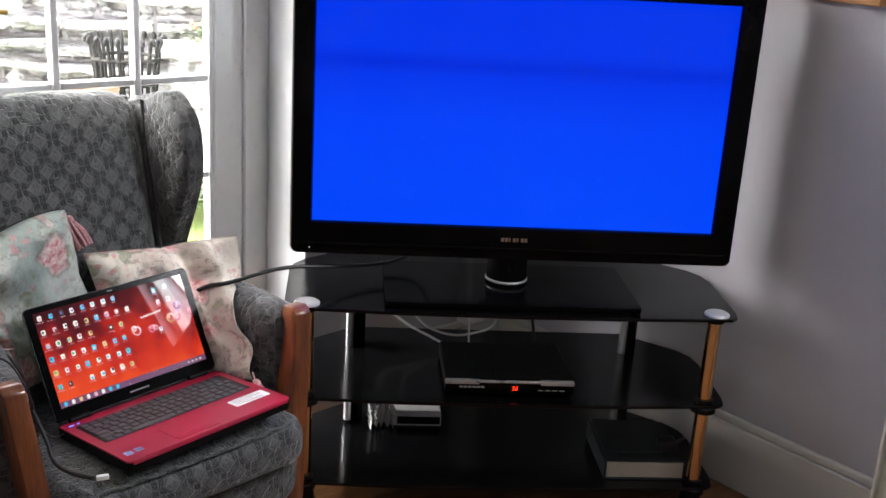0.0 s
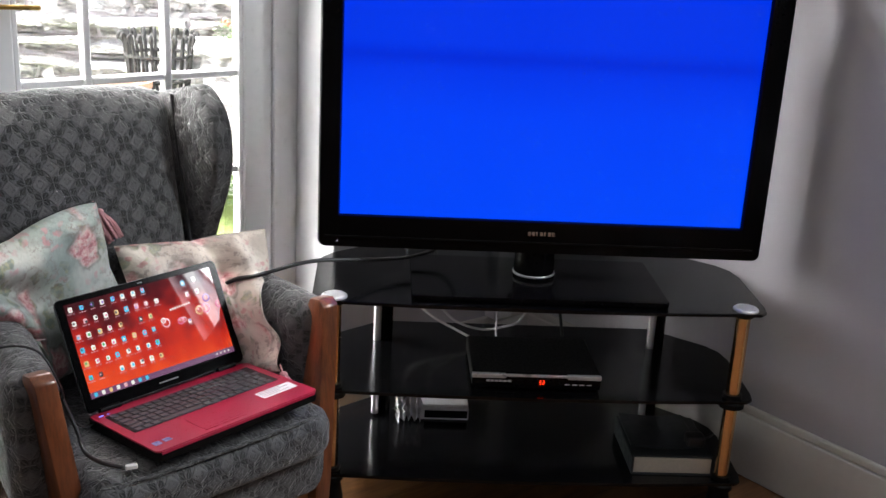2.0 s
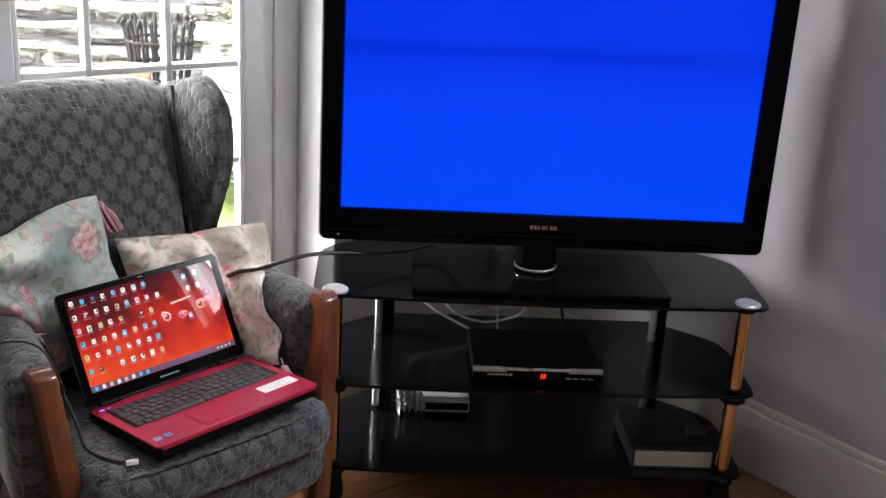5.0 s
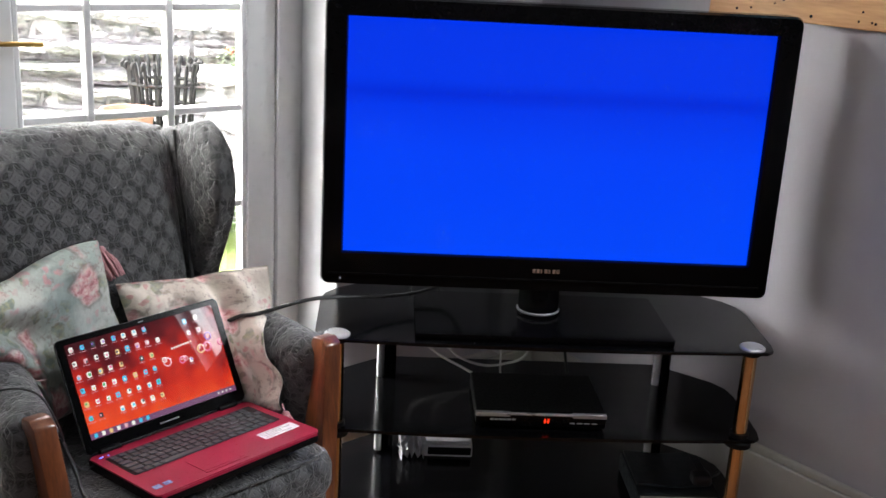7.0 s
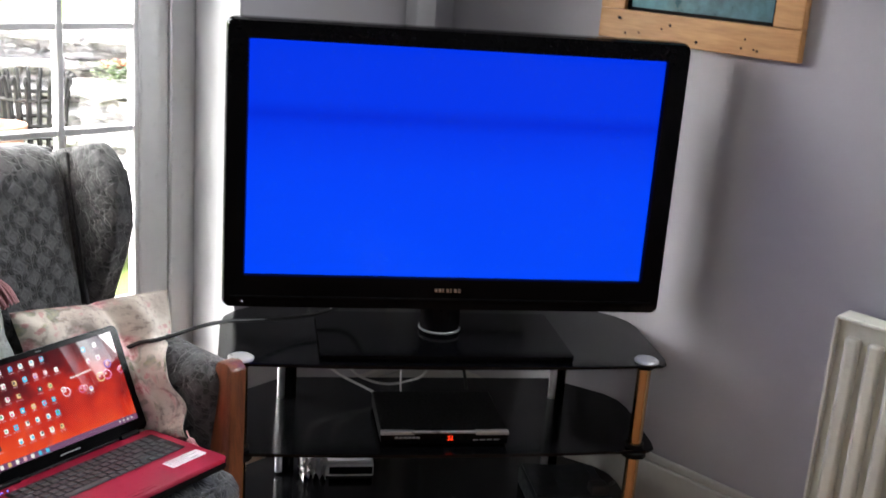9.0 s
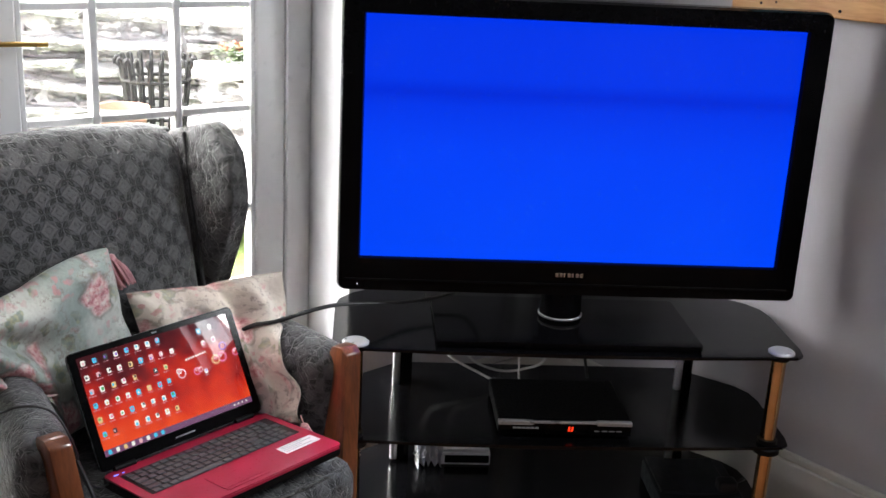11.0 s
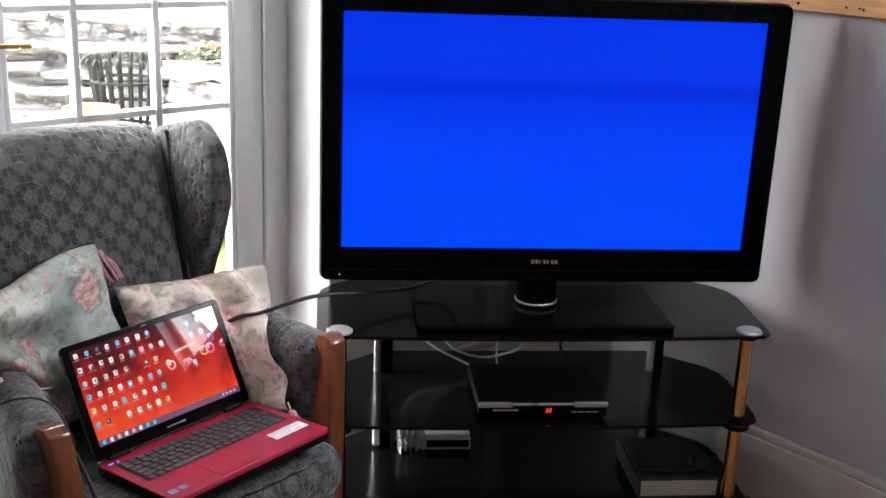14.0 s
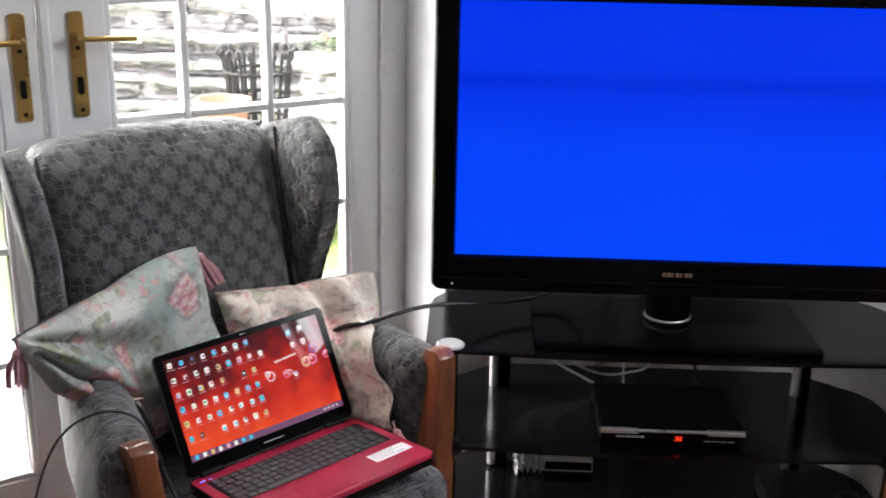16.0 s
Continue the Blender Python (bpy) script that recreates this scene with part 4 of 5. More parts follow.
def tassel_mesh(length=0.065):
    bm = bmesh.new()
    bmesh.ops.create_uvsphere(bm, u_segments=14, v_segments=10, radius=0.010)
    rg = random.Random(2)
    for k in range(26):
        a, r = rg.random() * 6.28, 0.004 + rg.random() * 0.004
        e = 0.010 + rg.random() * 0.008
        merge(bm, hose([(r * math.cos(a), r * math.sin(a), -0.004), (1.3 * e * math.cos(a) * 0.8, 1.3 * e * math.sin(a) * 0.8, -length * 0.5), (e * math.cos(a), e * math.sin(a), -length * (0.9 + 0.15 * rg.random()))], 0.0022, 5, 4))
    merge(bm, rod((0, 0, 0.006), (0, 0, 0.028), 0.002, 8))
    return bm


def cushion(name, m, w, h, t, fold, material, label, tassels, dark_edge=False):
    ob = thing(name, m, label, "cushion")
    part("cover", cushion_mesh(w, h, t, fold), material, ob, keep_uv=True)
    edge = [fold(Vector((w / 2 * a * (1 - 0.10 * 1.2 * (1 - abs(a))), h / 2 * (1 - 0.10 * 1.2 * (1 - abs(a))), 0))) for a in (-0.995 + 0.0995 * k for k in range(21))]
    part("piping", hose(edge, 0.0022, 6, 3), M_PIPE if dark_edge else material, ob)
    for place, way in tassels:
        tz = part("tassel", tassel_mesh(), M_TASSEL, ob, "dusty pink tassel")
        q = (m.to_3x3().inverted() @ Vector(way)).to_track_quat("-Z", "Y")
        p = fold(Vector(place))
        tz.matrix_local = Matrix.Translation(p) @ q.to_matrix().to_4x4() @ Matrix.Translation((0, 0, -0.022))
    return ob


def facing(centre, normal, spin):
    """A pose whose z is the normal and whose y points up, then spun by degrees."""
    z = Vector(normal).normalized()
    x = Vector((0, 0, 1)).cross(z).normalized()
    y = z.cross(x)
    m = Matrix((x, y, z)).transposed().to_4x4()
    return Matrix.Translation(centre) @ m @ Matrix.Rotation(radians(spin), 4, "Z")


def fold_green(c):
    # deep folds fan out from the top left corner; the lower left part is bunched up on the arm
    u, v = max(0.0, -c.x) / 0.215, max(0.0, 0.05 - c.y) / 0.22
    dx, dy = c.x + 0.215, 0.17 - c.y
    r, th = math.hypot(dx, dy), math.degrees(math.atan2(dy, dx + 1e-6))
    reach = min(1.0, r / 0.07) * max(0.0, 1 - max(0.0, r - 0.20) / 0.15)
    fan = 0.0
    for angle, wide, deep in ((20, 7, 0.010), (33, 6, -0.050), (47, 8, 0.032), (58, 4, -0.026), (68, 5, 0.016), (77, 4, -0.012)):
        fan += deep * math.exp(-((th - angle) / wide) ** 2)
    right = max(0.0, c.x) / 0.215 * max(0.0, c.y) / 0.17
    small = 0.004 * math.sin(95 * c.y + 30 * c.x) * max(0.0, 1 - abs(c.x) / 0.2) * (c.z > 0)
    return Vector((c.x + 0.25 * min(0, c.y - 0.16) * (1 - u) + 0.14 * u * v - 0.020 * right ** 2,
                   c.y + 0.75 * max(0.0, -c.y) * min(1.0, u * 1.4) - 0.040 * right ** 2,
                   c.z + 0.09 * u ** 1.3 + 0.03 * u * v + fan * reach + small))


def fold_cream(c):
    # pinched from the middle of the top edge; the lower right part bends forward along the arm
    k = c.x - 0.02 + 0.25 * (c.y - 0.17)
    d = max(0.0, k)
    g = min(1.0, max(0.0, (0.09 - c.y) / 0.09))
    g = g * g * (3 - 2 * g)
    bend = g * (max(0.0, c.x) / 0.175) ** 1.4
    inner = 1 - min(1.0, (max(abs(c.x), abs(c.y)) / 0.175) ** 4)
    ripple = 0.008 * math.sin(60 * c.x + 24 * c.y) * (c.z > 0) * inner + 0.007 * bend * math.sin(75 * c.y + 20 * c.x)
    pinch = -0.030 * math.exp(-(k / 0.022) ** 2) + 0.014 * math.exp(-((k - 0.05) / 0.02) ** 2)
    return Vector((c.x - 0.100 * bend + 0.010 * math.sin(48 * c.y) * bend, c.y - 0.18 * d * (1 - g), c.z * (1 - 0.35 * bend) + 0.152 * bend + 0.10 * d * (1 - g) + ripple + pinch * (1 - 0.6 * g)))


cushion("green_cushion", facing(W @ Vector((-0.455, -0.35, 0.50)), W.to_3x3() @ Vector((0.05, -1.0, 0.34)), 20), 0.43, 0.34, 0.12, fold_green, M_GREEN, "sage green rose-print cushion with pink tassels on the armchair", (((0.208, 0.162, 0), (0.6, -0.1, -1)), ((-0.208, 0.162, 0), (-0.1, 0, -1))), True)
cushion("cream_cushion", facing(W @ Vector((-0.118, -0.40, 0.435)), W.to_3x3() @ Vector((-0.05, -1.0, 0.45)), 3), 0.35, 0.35, 0.10, fold_cream, M_CREAM, "cream rose-print cushion with a pink tassel behind the laptop", (((0.168, -0.160, 0.03), (0.3, -0.6, -0.5)),))

# ---- laptop ----
def laptop_pose():
    yaw, pit, rol = 0.766, -0.0951, 0.0249
    x = Vector((math.cos(yaw), math.sin(yaw), 0))
    y = Vector((-math.sin(yaw), math.cos(yaw), 0))
    z = Vector((0, 0, 1))
    y, z = y * math.cos(pit) + z * math.sin(pit), -y * math.sin(pit) + z * math.cos(pit)
    x, z = x * math.cos(rol) + z * math.sin(rol), -x * math.sin(rol) + z * math.cos(rol)
    m = Matrix((x, y, z)).transposed().to_4x4()
    return Matrix.Translation((-0.7939, -0.3035, 0.3367)) @ m


laptop = thing("laptop", laptop_pose(), "open raspberry red laptop with red desktop picture on the seat", "laptop")
part("base", slab(rounded(-0.189, 0.189, -0.248, 0.006, 0.010), -0.022, -0.003, 0.003, 2), M_MATT, laptop)
part("deck", slab(rounded(-0.189, 0.189, -0.248, 0.000, 0.010), -0.004, 0.0, 0.0015, 2), M_RED, laptop, "raspberry red gloss deck")
part("front_lip", box(-0.180, 0.180, -0.2500, -0.2475, -0.008, -0.002, 0.0008), M_RED, laptop)
part("key_bed", slab(rounded(-0.170, 0.172, -0.140, -0.028, 0.004), 0.0, 0.0004), M_BED, laptop)
key_bm = box(-0.0076, 0.0076, -0.0074, 0.0074, 0.0, 0.0022, 0.0010, 1)
key0 = None
rows = 6
for r in range(rows):
    y = -0.133 + 0.0185 * r
    x = -0.166
    k = 0
    while x < 0.162:
        w = 0.0188
        if r == 0 and 3 <= k <= 3:
            w = 0.10
        elif r in (1, 2) and k in (0, 12):
            w = 0.030
        elif r == 3 and k in (0, 13):
            w = 0.026
        if x + w > 0.172:
            break
        if key0 is None:
            key0 = part("key", key_bm, M_KEY, laptop)
            key0.matrix_local = Matrix.Translation((x + w / 2, y, 0.0008))
        else:
            same_part("key", key0, laptop, Matrix.Translation((x + w / 2, y, 0.0008)) @ Matrix.Diagonal(((w - 0.0036) / 0.0152, 1, 1, 1)))
        x += w
        k += 1
part("touch_pad", slab(rounded(-0.075, 0.022, -0.226, -0.160, 0.004), 0.0, 0.0006), M_RED, laptop)
part("touch_button", slab(rounded(-0.075, 0.022, -0.236, -0.2275, 0.003), 0.0, 0.0010, 0.0003), M_RED, laptop)
part("sticker", slab(rounded(0.090, 0.176, -0.200, -0.166, 0.002), 0.0, 0.0005), M_LABEL, laptop, "white paper sticker")
lines = bmesh.new()
for k, (a, b) in enumerate(((0.095, 0.150), (0.095, 0.166), (0.095, 0.140), (0.095, 0.160))):
    merge(lines, box(a, b, -0.172 - 0.007 * k, -0.170 - 0.007 * k, 0.0005, 0.0008))
part("sticker_print", lines, M_INK, laptop)
part("small_sticker", slab(rounded(-0.176, -0.160, -0.222, -0.206, 0.001), 0.0, 0.0005), M_BLUEST, laptop, "small blue and silver sticker")
part("small_sticker", slab(rounded(-0.154, -0.138, -0.220, -0.206, 0.001), 0.0, 0.0005), M_BLUEST, laptop, "small blue and silver sticker")
part("power_light", box(-0.176, -0.166, -0.020, -0.017, 0.0, 0.0008), M_BLUELED, laptop, "blue status light")
part("power_light", box(-0.158, -0.154, -0.020, -0.017, 0.0, 0.0008), M_BLUELED, laptop, "blue status light")
for sx in (-0.14, 0.14):
    part("hinge", rod((sx - 0.022, 0.003, 0.002), (sx + 0.022, 0.003, 0.002), 0.007, 18), M_MATT, laptop)
for sx in (-0.15, 0.15):
    for y in (-0.22, -0.03):
        part("rubber_foot", rod((sx, y, -0.025), (sx, y, -0.022), 0.008, 12), M_RUBBER, laptop)
LID = 69.12
lid_pose = Matrix.Rotation(radians(LID), 4, "X")          # lid lies in x, y of its own frame, its face towards +z
lid = part("lid", slab(rounded(-0.189, 0.189, 0.004, 0.236, 0.010), -0.008, -0.0015, 0.002, 2), M_LID, laptop)
lid.matrix_local = lid_pose
bezel_bm = bmesh.new()
o2, i2 = rounded(-0.188, 0.188, 0.005, 0.2352, 0.009, 5), rounded(-0.172, 0.172, 0.030, 0.2235, 0.001, 5)
va = [bezel_bm.verts.new((x, y, -0.0015)) for x, y in o2]
vb = [bezel_bm.verts.new((x * 0.994, 0.12 + (y - 0.12) * 0.99, 0.0005)) for x, y in o2]
vc = [bezel_bm.verts.new((x, y, 0.0005)) for x, y in i2]
vd = [bezel_bm.verts.new((x, y, -0.0008)) for x, y in i2]
for a, b in ((va, vb), (vb, vc), (vc, vd)):
    for k in range(len(a)):
        bezel_bm.faces.new((a[k], a[(k + 1) % len(a)], b[(k + 1) % len(a)], b[k]))
part("screen_bezel", bezel_bm, M_GLOSS, lid, "glossy black screen surround", smooth=20)
desk = part("screen", box(-0.172, 0.172, -0.0965, 0.0965, -0.0016, -0.0007), M_DESK, lid, "red desktop with many small icons")
desk.location = (0, 0.127, 0)
icons = bmesh.new()
rg = random.Random(11)
cells = []
for r, full in enumerate(((0, 1, 2, 3, 4, 5, 6, 7), (0, 1, 2, 3, 4, 5, 6, 7, 8), (0, 1, 2, 3, 4, 6, 7), (0, 1, 2, 3, 4, 5, 6, 7), (0, 1, 2, 3, 4, 5, 6, 7), (0, 1, 3, 4, 5, 6, 7))):
    for c in full:
        cells.append((-0.1605 + c * 0.0232, 0.0845 - r * 0.0280))
cells += [(0.098, 0.078), (0.126, 0.080), (0.100, 0.052), (0.126, 0.052), (0.088, -0.004)]


def icon(bm, x, y, s, mi, z=0.0):
    b = slab(rounded(x - s * 0.42, x + s * 0.42, y - s * 0.5, y + s * 0.5, s * 0.18, 2), -0.0007 + z, -0.0003 + z)
    for f in b.faces:
        f.material_index = mi
    merge(bm, b)


for x, y in cells:
    x, y = x + rg.uniform(-0.001, 0.001), y + rg.uniform(-0.0008, 0.0008)
    kind, size = rg.choice((0, 0, 0, 0, 1, 2, 3, 0, 1, 4)), rg.uniform(0.0095, 0.0118)
    icon(icons, x, y, size, kind)
    inner = rg.choice((1, 2, 6, 4, 7, 8, 3))
    icon(icons, x + rg.uniform(-0.0016, 0.0016), y + rg.uniform(-0.002, 0.002), size * rg.uniform(0.35, 0.55), inner if inner != kind else 0, 0.0001)
    wide = rg.uniform(0.0050, 0.0085)              # caption under the icon
    for k in range(3):
        cap = box(x - wide + k * wide * 0.7, x - wide + (k * 0.7 + 0.5) * wide, y - 0.0092, y - 0.0080, -0.0007, -0.0004)
        for f in cap.faces:
            f.material_index = 3
        merge(icons, cap)
for k in range(8):
    icon(icons, -0.160 + k * 0.0165, -0.0905, 0.0085, (1, 0, 2, 0, 3, 0, 1, 1)[k], 0.0002)
for x, y, r, mi in ((0.033, 0.006, 0.010, 3), (0.028, 0.012, 0.006, 0), (0.068, 0.001, 0.008, 6), (0.076, 0.002, 0.006, 3), (0.118, 0.012, 0.010, 2), (0.134, 0.013, 0.011, 6), (0.142, 0.034, 0.009, 7), (0.168, 0.014, 0.008, 6)):
    ringbm = bmesh.new()
    va = [ringbm.verts.new((x + r * math.cos(6.283 * k / 20), y + r * math.sin(6.283 * k / 20), -0.0003)) for k in range(20)]
    vb = [ringbm.verts.new((x + 0.68 * r * math.cos(6.283 * k / 20), y + 0.68 * r * math.sin(6.283 * k / 20), -0.0002)) for k in range(20)]
    for k in range(20):
        ringbm.faces.new((va[k], va[(k + 1) % 20], vb[(k + 1) % 20], vb[k])).material_index = mi
    merge(icons, ringbm)
    icon(icons, x - 0.2 * r, y + 0.25 * r, 0.5 * r, 3)
for k in range(9):
    icon(icons, 0.052 + k * 0.0058, 0.030 + 0.0004 * k, 0.0042, 0)
bar = box(-0.172, 0.172, -0.0965, -0.0845, -0.0007, -0.0004)
for f in bar.faces:
    f.material_index = 5
merge(icons, bar)
for k in range(4):
    icon(icons, 0.128 + k * 0.010, -0.0905, 0.004, 0, 0.0002)
ic = part("icon_layer", icons, ICON, lid, "small coloured desktop icons and bubbles")
ic.location = (0, 0.127, 0)
mk = bmesh.new()
for k in range(10):
    merge(mk, box(-0.022 + k * 0.0046, -0.0188 + k * 0.0046, 0.0155, 0.0185, 0.0005, 0.0008))
part("lid_badge", mk, M_INK, lid, "small silver badge")
part("webcam", box(-0.006, 0.006, 0.2275, 0.2305, 0.0005, 0.0008), M_KEY, lid)

lp = laptop_pose()
lead("laptop_power_lead", [lp @ Vector(p) for p in ((-0.189, -0.02, -0.010), (-0.215, -0.02, -0.006), (-0.235, 0.0, 0.03))] + [W @ Vector(p) for p in ((-0.545, -0.665, 0.45), (-0.575, -0.645, 0.523), (-0.635, -0.62, 0.535), (-0.70, -0.62, 0.50), (-0.75, -0.64, 0.40), (-0.775, -0.66, 0.25), (-0.78, -0.68, 0.10), (-0.76, -0.74, -0.044), (-0.70, -0.90, -0.046))], 0.0021, M_RUBBER, "black power lead looping over the chair arm")
lead("seat_lead", [W @ Vector(p) for p in ((-0.535, -0.63, 0.42), (-0.520, -0.66, 0.36), (-0.525, -0.71, 0.338), (-0.515, -0.76, 0.336), (-0.49, -0.795, 0.334))], 0.004, M_RUBBER, "short black lead lying on the seat edge")
tip = part("plug_tip", box(-0.011, 0.011, -0.0045, 0.0045, -0.004, 0.005, 0.002), M_CABLEW)
tip.matrix_world = W @ Matrix.Translation((-0.476, -0.806, 0.336)) @ Matrix.Rotation(radians(-15), 4, "Z")
tagged(tip, "small white plug at the end of the seat lead", "plug")

# ---- picture and radiator on the wall ----
pic = thing("framed_picture", W @ Matrix.Translation((X1 - 0.002, -1.0125, 1.187)), "blue-green sea picture in a wide knotty pine frame", "picture")
pw, ph, fw = 0.545, 0.46, 0.072
for nm, y0, y1, z0, z1 in (("lower_frame", -pw / 2, pw / 2, 0.0, fw), ("upper_frame", -pw / 2, pw / 2, ph - fw, ph), ("side_frame", -pw / 2, -pw / 2 + fw, fw, ph - fw), ("side_frame", pw / 2 - fw, pw / 2, fw, ph - fw)):
    part(nm, box(-0.026, 0.0, y0, y1, z0, z1, 0.003), M_PINE, pic)
part("slip", boxes((-0.014, -0.004, -pw / 2 + fw, -pw / 2 + fw + 0.008, fw, ph - fw), (-0.014, -0.004, pw / 2 - fw - 0.008, pw / 2 - fw, fw, ph - fw), (-0.014, -0.004, -pw / 2 + fw, pw / 2 - fw, fw, fw + 0.008)), M_MATT, pic)
part("painting", box(-0.008, -0.003, -pw / 2 + fw, pw / 2 - fw, fw, ph - fw), M_SEA, pic, "blue-green painted picture")
holes = random.Random(4)
for k in range(11):
    y, z = holes.uniform(-0.25, 0.25), holes.uniform(0.012, 0.06)
    part("knot", rod((-0.0262, y, z), (-0.0275, y, z), holes.uniform(0.002, 0.004), 10), M_MATT, pic)

rad = thing("radiator", W @ Matrix.Translation((X1 - 0.03, -1.50, 0.07)), "cream enamelled panel radiator on the wall", "radiator")
RL, RH = 0.95, 0.605
part("panel", box(-0.045, -0.030, -RL, 0.0, 0.0, RH, 0.007, 3), M_RAD, rad)
for k in range(19):
    y = -0.025 - k * 0.05
    part("rib", box(-0.064, -0.040, y - 0.034, y, 0.035, RH - 0.035, 0.010, 3), M_RAD, rad)
part("top_grille", box(-0.060, 0.0, -RL, 0.0, RH - 0.004, RH + 0.006, 0.004, 2), M_RAD, rad)
part("side_cover", box(-0.060, 0.0, -0.004, 0.004, 0.02, RH, 0.003), M_RAD, rad)
part("bracket", box(-0.03, 0.029, -0.20, -0.16, 0.10, 0.50, 0.002), M_RAD, rad)
part("bracket", box(-0.03, 0.029, -0.80, -0.76, 0.10, 0.50, 0.002), M_RAD, rad)
part("pipe", hose([(-0.03, -0.02, 0.03), (-0.03, 0.03, 0.03), (-0.03, 0.045, 0.0), (-0.03, 0.045, -0.118)], 0.0075, 12), M_RAD, rad)

# ---- garden ----
gz = ground_z
garden = part("ground", box(-400, 400, -400, 400, gz - 0.3, gz - 0.02), M_GRASS)
garden.matrix_world = W
tagged(garden, "green lawn and garden ground outside", "ground", kind="structure")
patio = part("pavement", boxes((-5, 4, 0.19, 1.6, gz - 0.1, gz - 0.012)), M_MORTAR)
patio.matrix_world = W
tagged(patio, "pale concrete paving outside the garden door", "pavement", kind="structure")
slab0 = None
for i in range(-9, 8):
    for j in range(3):
        x, y = i * 0.46, 0.42 + j * 0.46
        if slab0 is None:
            slab0 = part("paving_slab", box(-0.225, 0.225, -0.225, 0.225, -0.03, 0.0, 0.006, 1), M_PAVE, patio)
            slab0.location = (x, y, gz)
        else:
            same_part("paving_slab", slab0, patio, Matrix.Translation((x, y, gz)))

rs = random.Random(8)


def rough_stone(seed, l, d, h):
    rr = random.Random(seed)
    bm = box(-l / 2, l / 2, -d / 2, d / 2, -h / 2, h / 2, min(h, l) * 0.14, 1, 2)
    off = Vector((rr.random() * 50, rr.random() * 50, rr.random() * 50))
    for v in bm.verts:
        v.co += Vector((noise.noise(v.co * 6 + off), noise.noise(v.co * 6 + off + Vector((9, 0, 0))), 0.6 * noise.noise(v.co * 6 + off + Vector((0, 9, 0))))) * 0.050
        v.co += Vector((noise.noise(v.co * 19 + off), noise.noise(v.co * 17 - off), noise.noise(v.co * 21 + 2 * off))) * 0.022
    return bm


retaining = thing("dry_stone_wall", Matrix.Translation((-1.4, 3.75, gz)) @ Matrix.Rotation(radians(-3), 4, "Z"), "terraced dry stone garden wall of grey-brown slate", "garden wall", kind="structure")
part("core", box(-4.0, 3.0, 0.065, 0.8, 0.0, 0.92), M_MORTAR, retaining)
z, row = 0.0, 0
while z < 0.90:
    thick = rs.uniform(0.040, 0.060) if row % 2 else rs.uniform(0.065, 0.105)
    x = -2.6 + rs.uniform(-0.2, 0)
    while x < 1.5:
        l = rs.uniform(0.25, 0.9) if row % 2 else rs.uniform(0.07, 0.32)
        d = 0.30 if row % 2 else 0.22
        out = -0.06 if row % 2 else 0.03
        st = part("stone", rough_stone(rs.randrange(9999), l - 0.004, d, thick - 0.004), M_STONE, retaining, smooth=50)
        st.location = (x + l / 2, 0.12 + out + rs.uniform(-0.035, 0.035), z + thick / 2 + rs.uniform(-0.010, 0.010))
        st.rotation_euler = (rs.uniform(-0.08, 0.08), rs.uniform(-0.05, 0.05), rs.uniform(-0.10, 0.10))
        x += l
    z += thick
    row += 1
low = thing("low_stone_wall", Matrix.Translation((-0.82, 2.714, gz)) @ Matrix.Rotation(radians(-38), 4, "Z"), "low stone planter wall with a pale flat top", "garden wall", kind="structure")
part("core", box(-0.57, 1.4, 0.02, 0.72, 0.0, 0.70), M_MORTAR, low)
z = 0.0
for thick in (0.11, 0.13, 0.10, 0.14, 0.12, 0.10):
    x = -0.6
    while x < 1.4:
        l = rs.uniform(0.18, 0.40)
        st = part("stone", rough_stone(rs.randrange(9999), l - 0.012, 0.2, thick - 0.012), M_STONE, low, smooth=50)
        st.location = (x + l / 2, 0.08 + rs.uniform(-0.012, 0.012), z + thick / 2)
        x += l
    z += thick
for k in range(4):
    st = part("coping", rough_stone(70 + k, 0.49, 0.80, 0.055), M_PAVE, low, smooth=50)
    st.location = (-0.36 + k * 0.5, 0.35, 0.735)

bank = part("grass_bank", bend(box(-7, 6, 0, 6, 0, 0.2, 0, 1, 20), lambda c: (c.x, c.y, c.z + 0.16 * c.y + 0.05 * noise.noise(c * 1.7))), M_GRASS)
bank.matrix_world = Matrix.Translation((-1.4, 4.15, gz + 0.70)) @ Matrix.Rotation(radians(-3), 4, "Z")
tagged(bank, "grassy bank above the stone wall", "lawn", kind="structure")


def plant(name, m, count, spread, height, leaf_mat, flower_mat, flowers, label):
    ob = thing(name, m, label, "plant")
    rr = random.Random(name)
    bm = bmesh.new()
    fl = bmesh.new()
    for k in range(count):
        p = Vector((rr.gauss(0, spread * 0.5), rr.gauss(0, spread * 0.4), height * (0.2 + 0.8 * rr.random())))
        a = rr.uniform(0, 6.28)
        d, s = Vector((math.cos(a), math.sin(a), rr.uniform(-0.2, 0.7))).normalized(), rr.uniform(0.025, 0.05)
        side = d.cross(Vector((0, 0, 1))).normalized() * s * 0.35
        vs = [bm.verts.new(q) for q in (p, p + d * s * 0.5 + side, p + d * s - Vector((0, 0, s * 0.25)), p + d * s * 0.5 - side)]
        bm.faces.new(vs)
    for k in range(flowers):
        b = bmesh.new()
        bmesh.ops.create_icosphere(b, subdivisions=1, radius=rr.uniform(0.012, 0.022))
        merge(fl, moved(b, Matrix.Translation((rr.gauss(0, spread * 0.4), rr.gauss(0, spread * 0.3), height * rr.uniform(0.75, 1.1)))))
    part("foliage", bm, leaf_mat, ob)
    if flowers:
        part("blossom", fl, flower_mat, ob)
    return ob


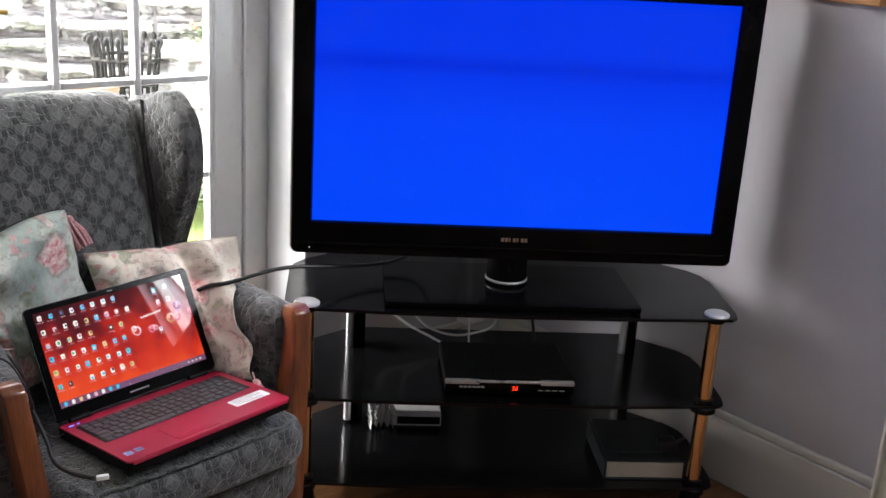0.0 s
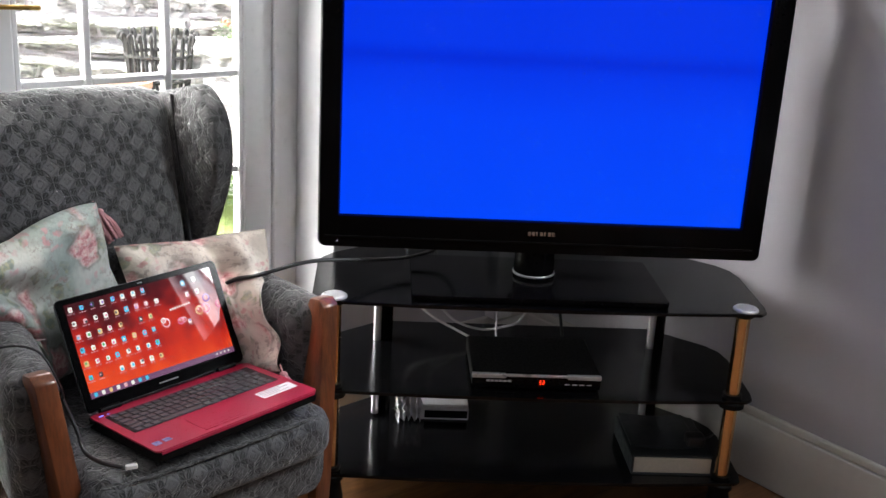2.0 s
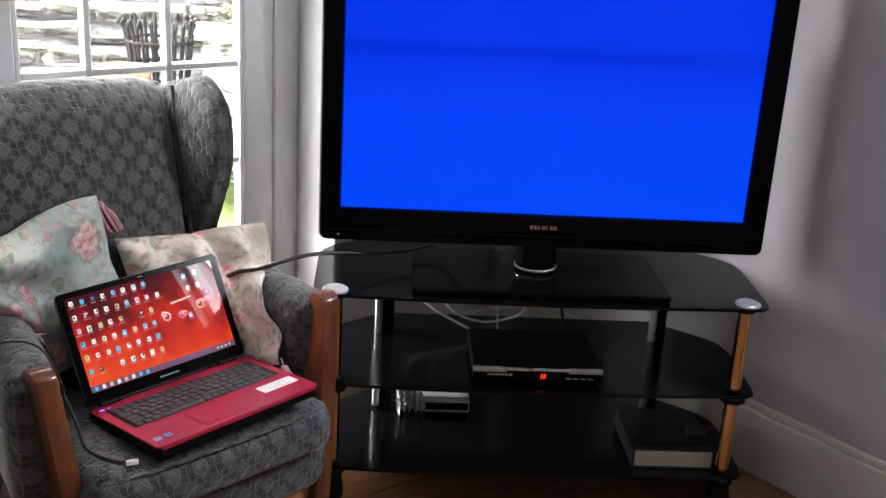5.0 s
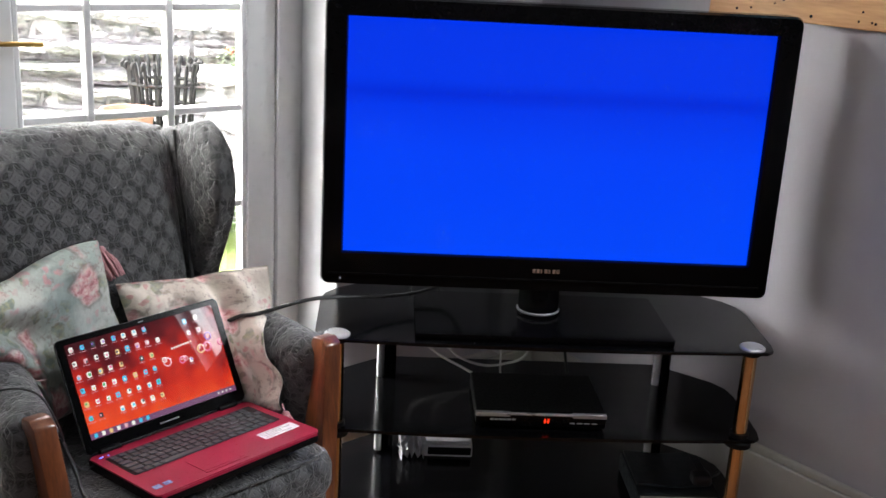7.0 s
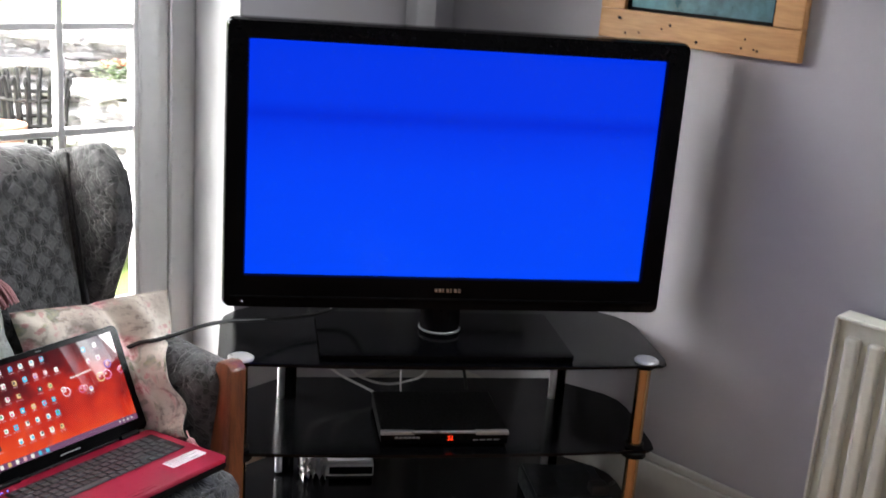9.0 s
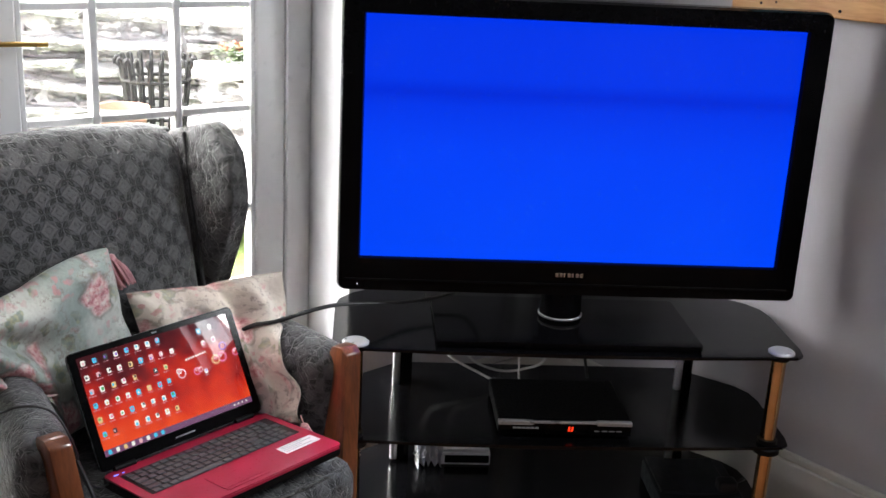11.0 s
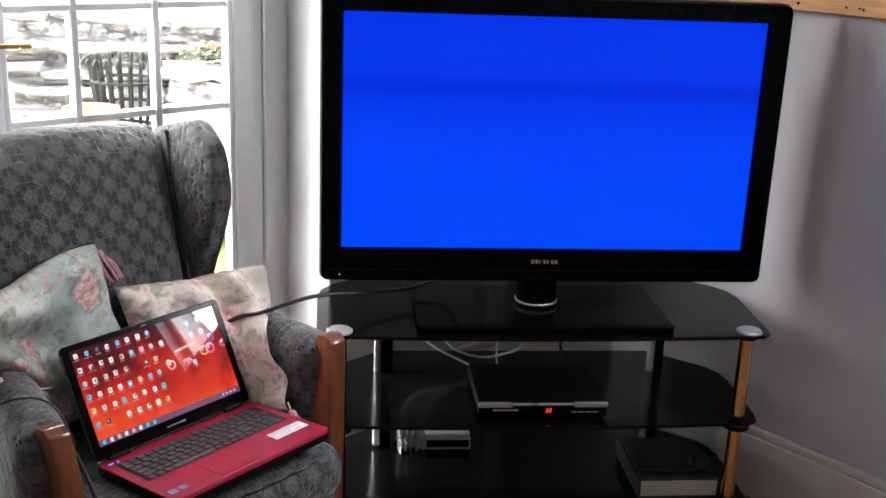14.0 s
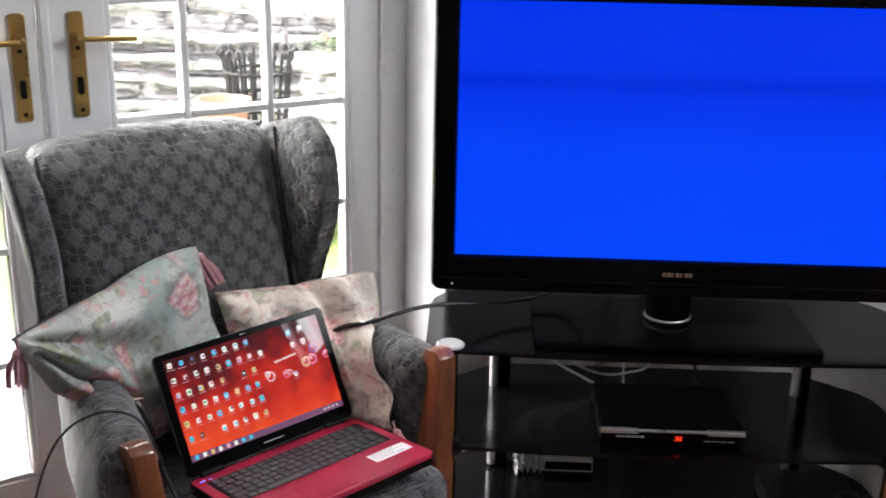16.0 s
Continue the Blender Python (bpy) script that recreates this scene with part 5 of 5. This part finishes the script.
plant("flowering_plant", Matrix.Translation((-1.07, 3.06, gz + 0.755)), 240, 0.13, 0.12, M_LEAF, M_FLOWER, 16, "small red flowering plant on the low wall")
plant("leafy_clump", Matrix.Translation((-1.10, 2.72, gz)), 420, 0.24, 0.22, M_LEAF, M_FLOWER, 0, "leafy green border plants below the stone wall")

# ---- iron fire basket and bowl ----
bk = thing("iron_fire_basket", Matrix.Translation((-1.505, 3.10, gz)), "black wrought iron fire basket with curled tops outdoors", "fire basket")
for k in range(20):
    a = 2 * math.pi * k / 20
    ca, sa = math.cos(a), math.sin(a)
    f = lambda r, z: (r * ca, r * sa, z)
    part("bar", hose([f(0.105, 0.10), f(0.125, 0.35), f(0.150, 0.60), f(0.166, 0.74), f(0.178, 0.785), f(0.192, 0.775), f(0.190, 0.755)], 0.0090, 7, 5), M_IRON, bk)
for r, z in ((0.108, 0.12), (0.124, 0.33), (0.135, 0.45), (0.146, 0.56), (0.158, 0.68)):
    pts = [(r * math.cos(2 * math.pi * k / 24), r * math.sin(2 * math.pi * k / 24), z) for k in range(25)]
    part("hoop", hose(pts, 0.009, 7, 2), M_IRON, bk)
for k in range(3):
    a = 2 * math.pi * k / 3 + 0.4
    part("leg", rod((0.10 * math.cos(a), 0.10 * math.sin(a), 0.14), (0.14 * math.cos(a), 0.14 * math.sin(a), 0.0), 0.012, 8), M_IRON, bk)
bowl = thing("terracotta_bowl", Matrix.Translation((-1.61, 2.80, gz)), "wide terracotta planting bowl by the stone wall", "bowl")
part("bowl", lathe([(0.07, 0.38), (0.085, 0.40), (0.11, 0.51), (0.120, 0.56), (0.130, 0.565), (0.130, 0.594), (0.115, 0.594), (0.10, 0.55)], 32), M_TERRA, bowl)
part("pedestal", lathe([(0.11, 0.0), (0.10, 0.05), (0.06, 0.2), (0.075, 0.382)], 24), M_PAVE, bowl)

# ---- floorboards ----
boards = [1.2, 0.9, 1.4, 1.05]
n = 0
y = Y1 - 0.002
while y - 0.14 > Y0:
    x = X0 + 0.002
    k = 0
    while x < X1 - 0.02:
        l = min(boards[(n + k) % 4], X1 - 0.002 - x)
        if k == 0:
            l = 0.4 + 0.25 * (n % 3)
        bd = part("floorboard", box(0.001, l - 0.001, -0.139, -0.001, -0.003, 0.0, 0.0008, 1), M_FLOOR, floor)
        bd.location = (x, y, FLOOR)
        x += l
        k += 1
    y -= 0.14
    n += 1
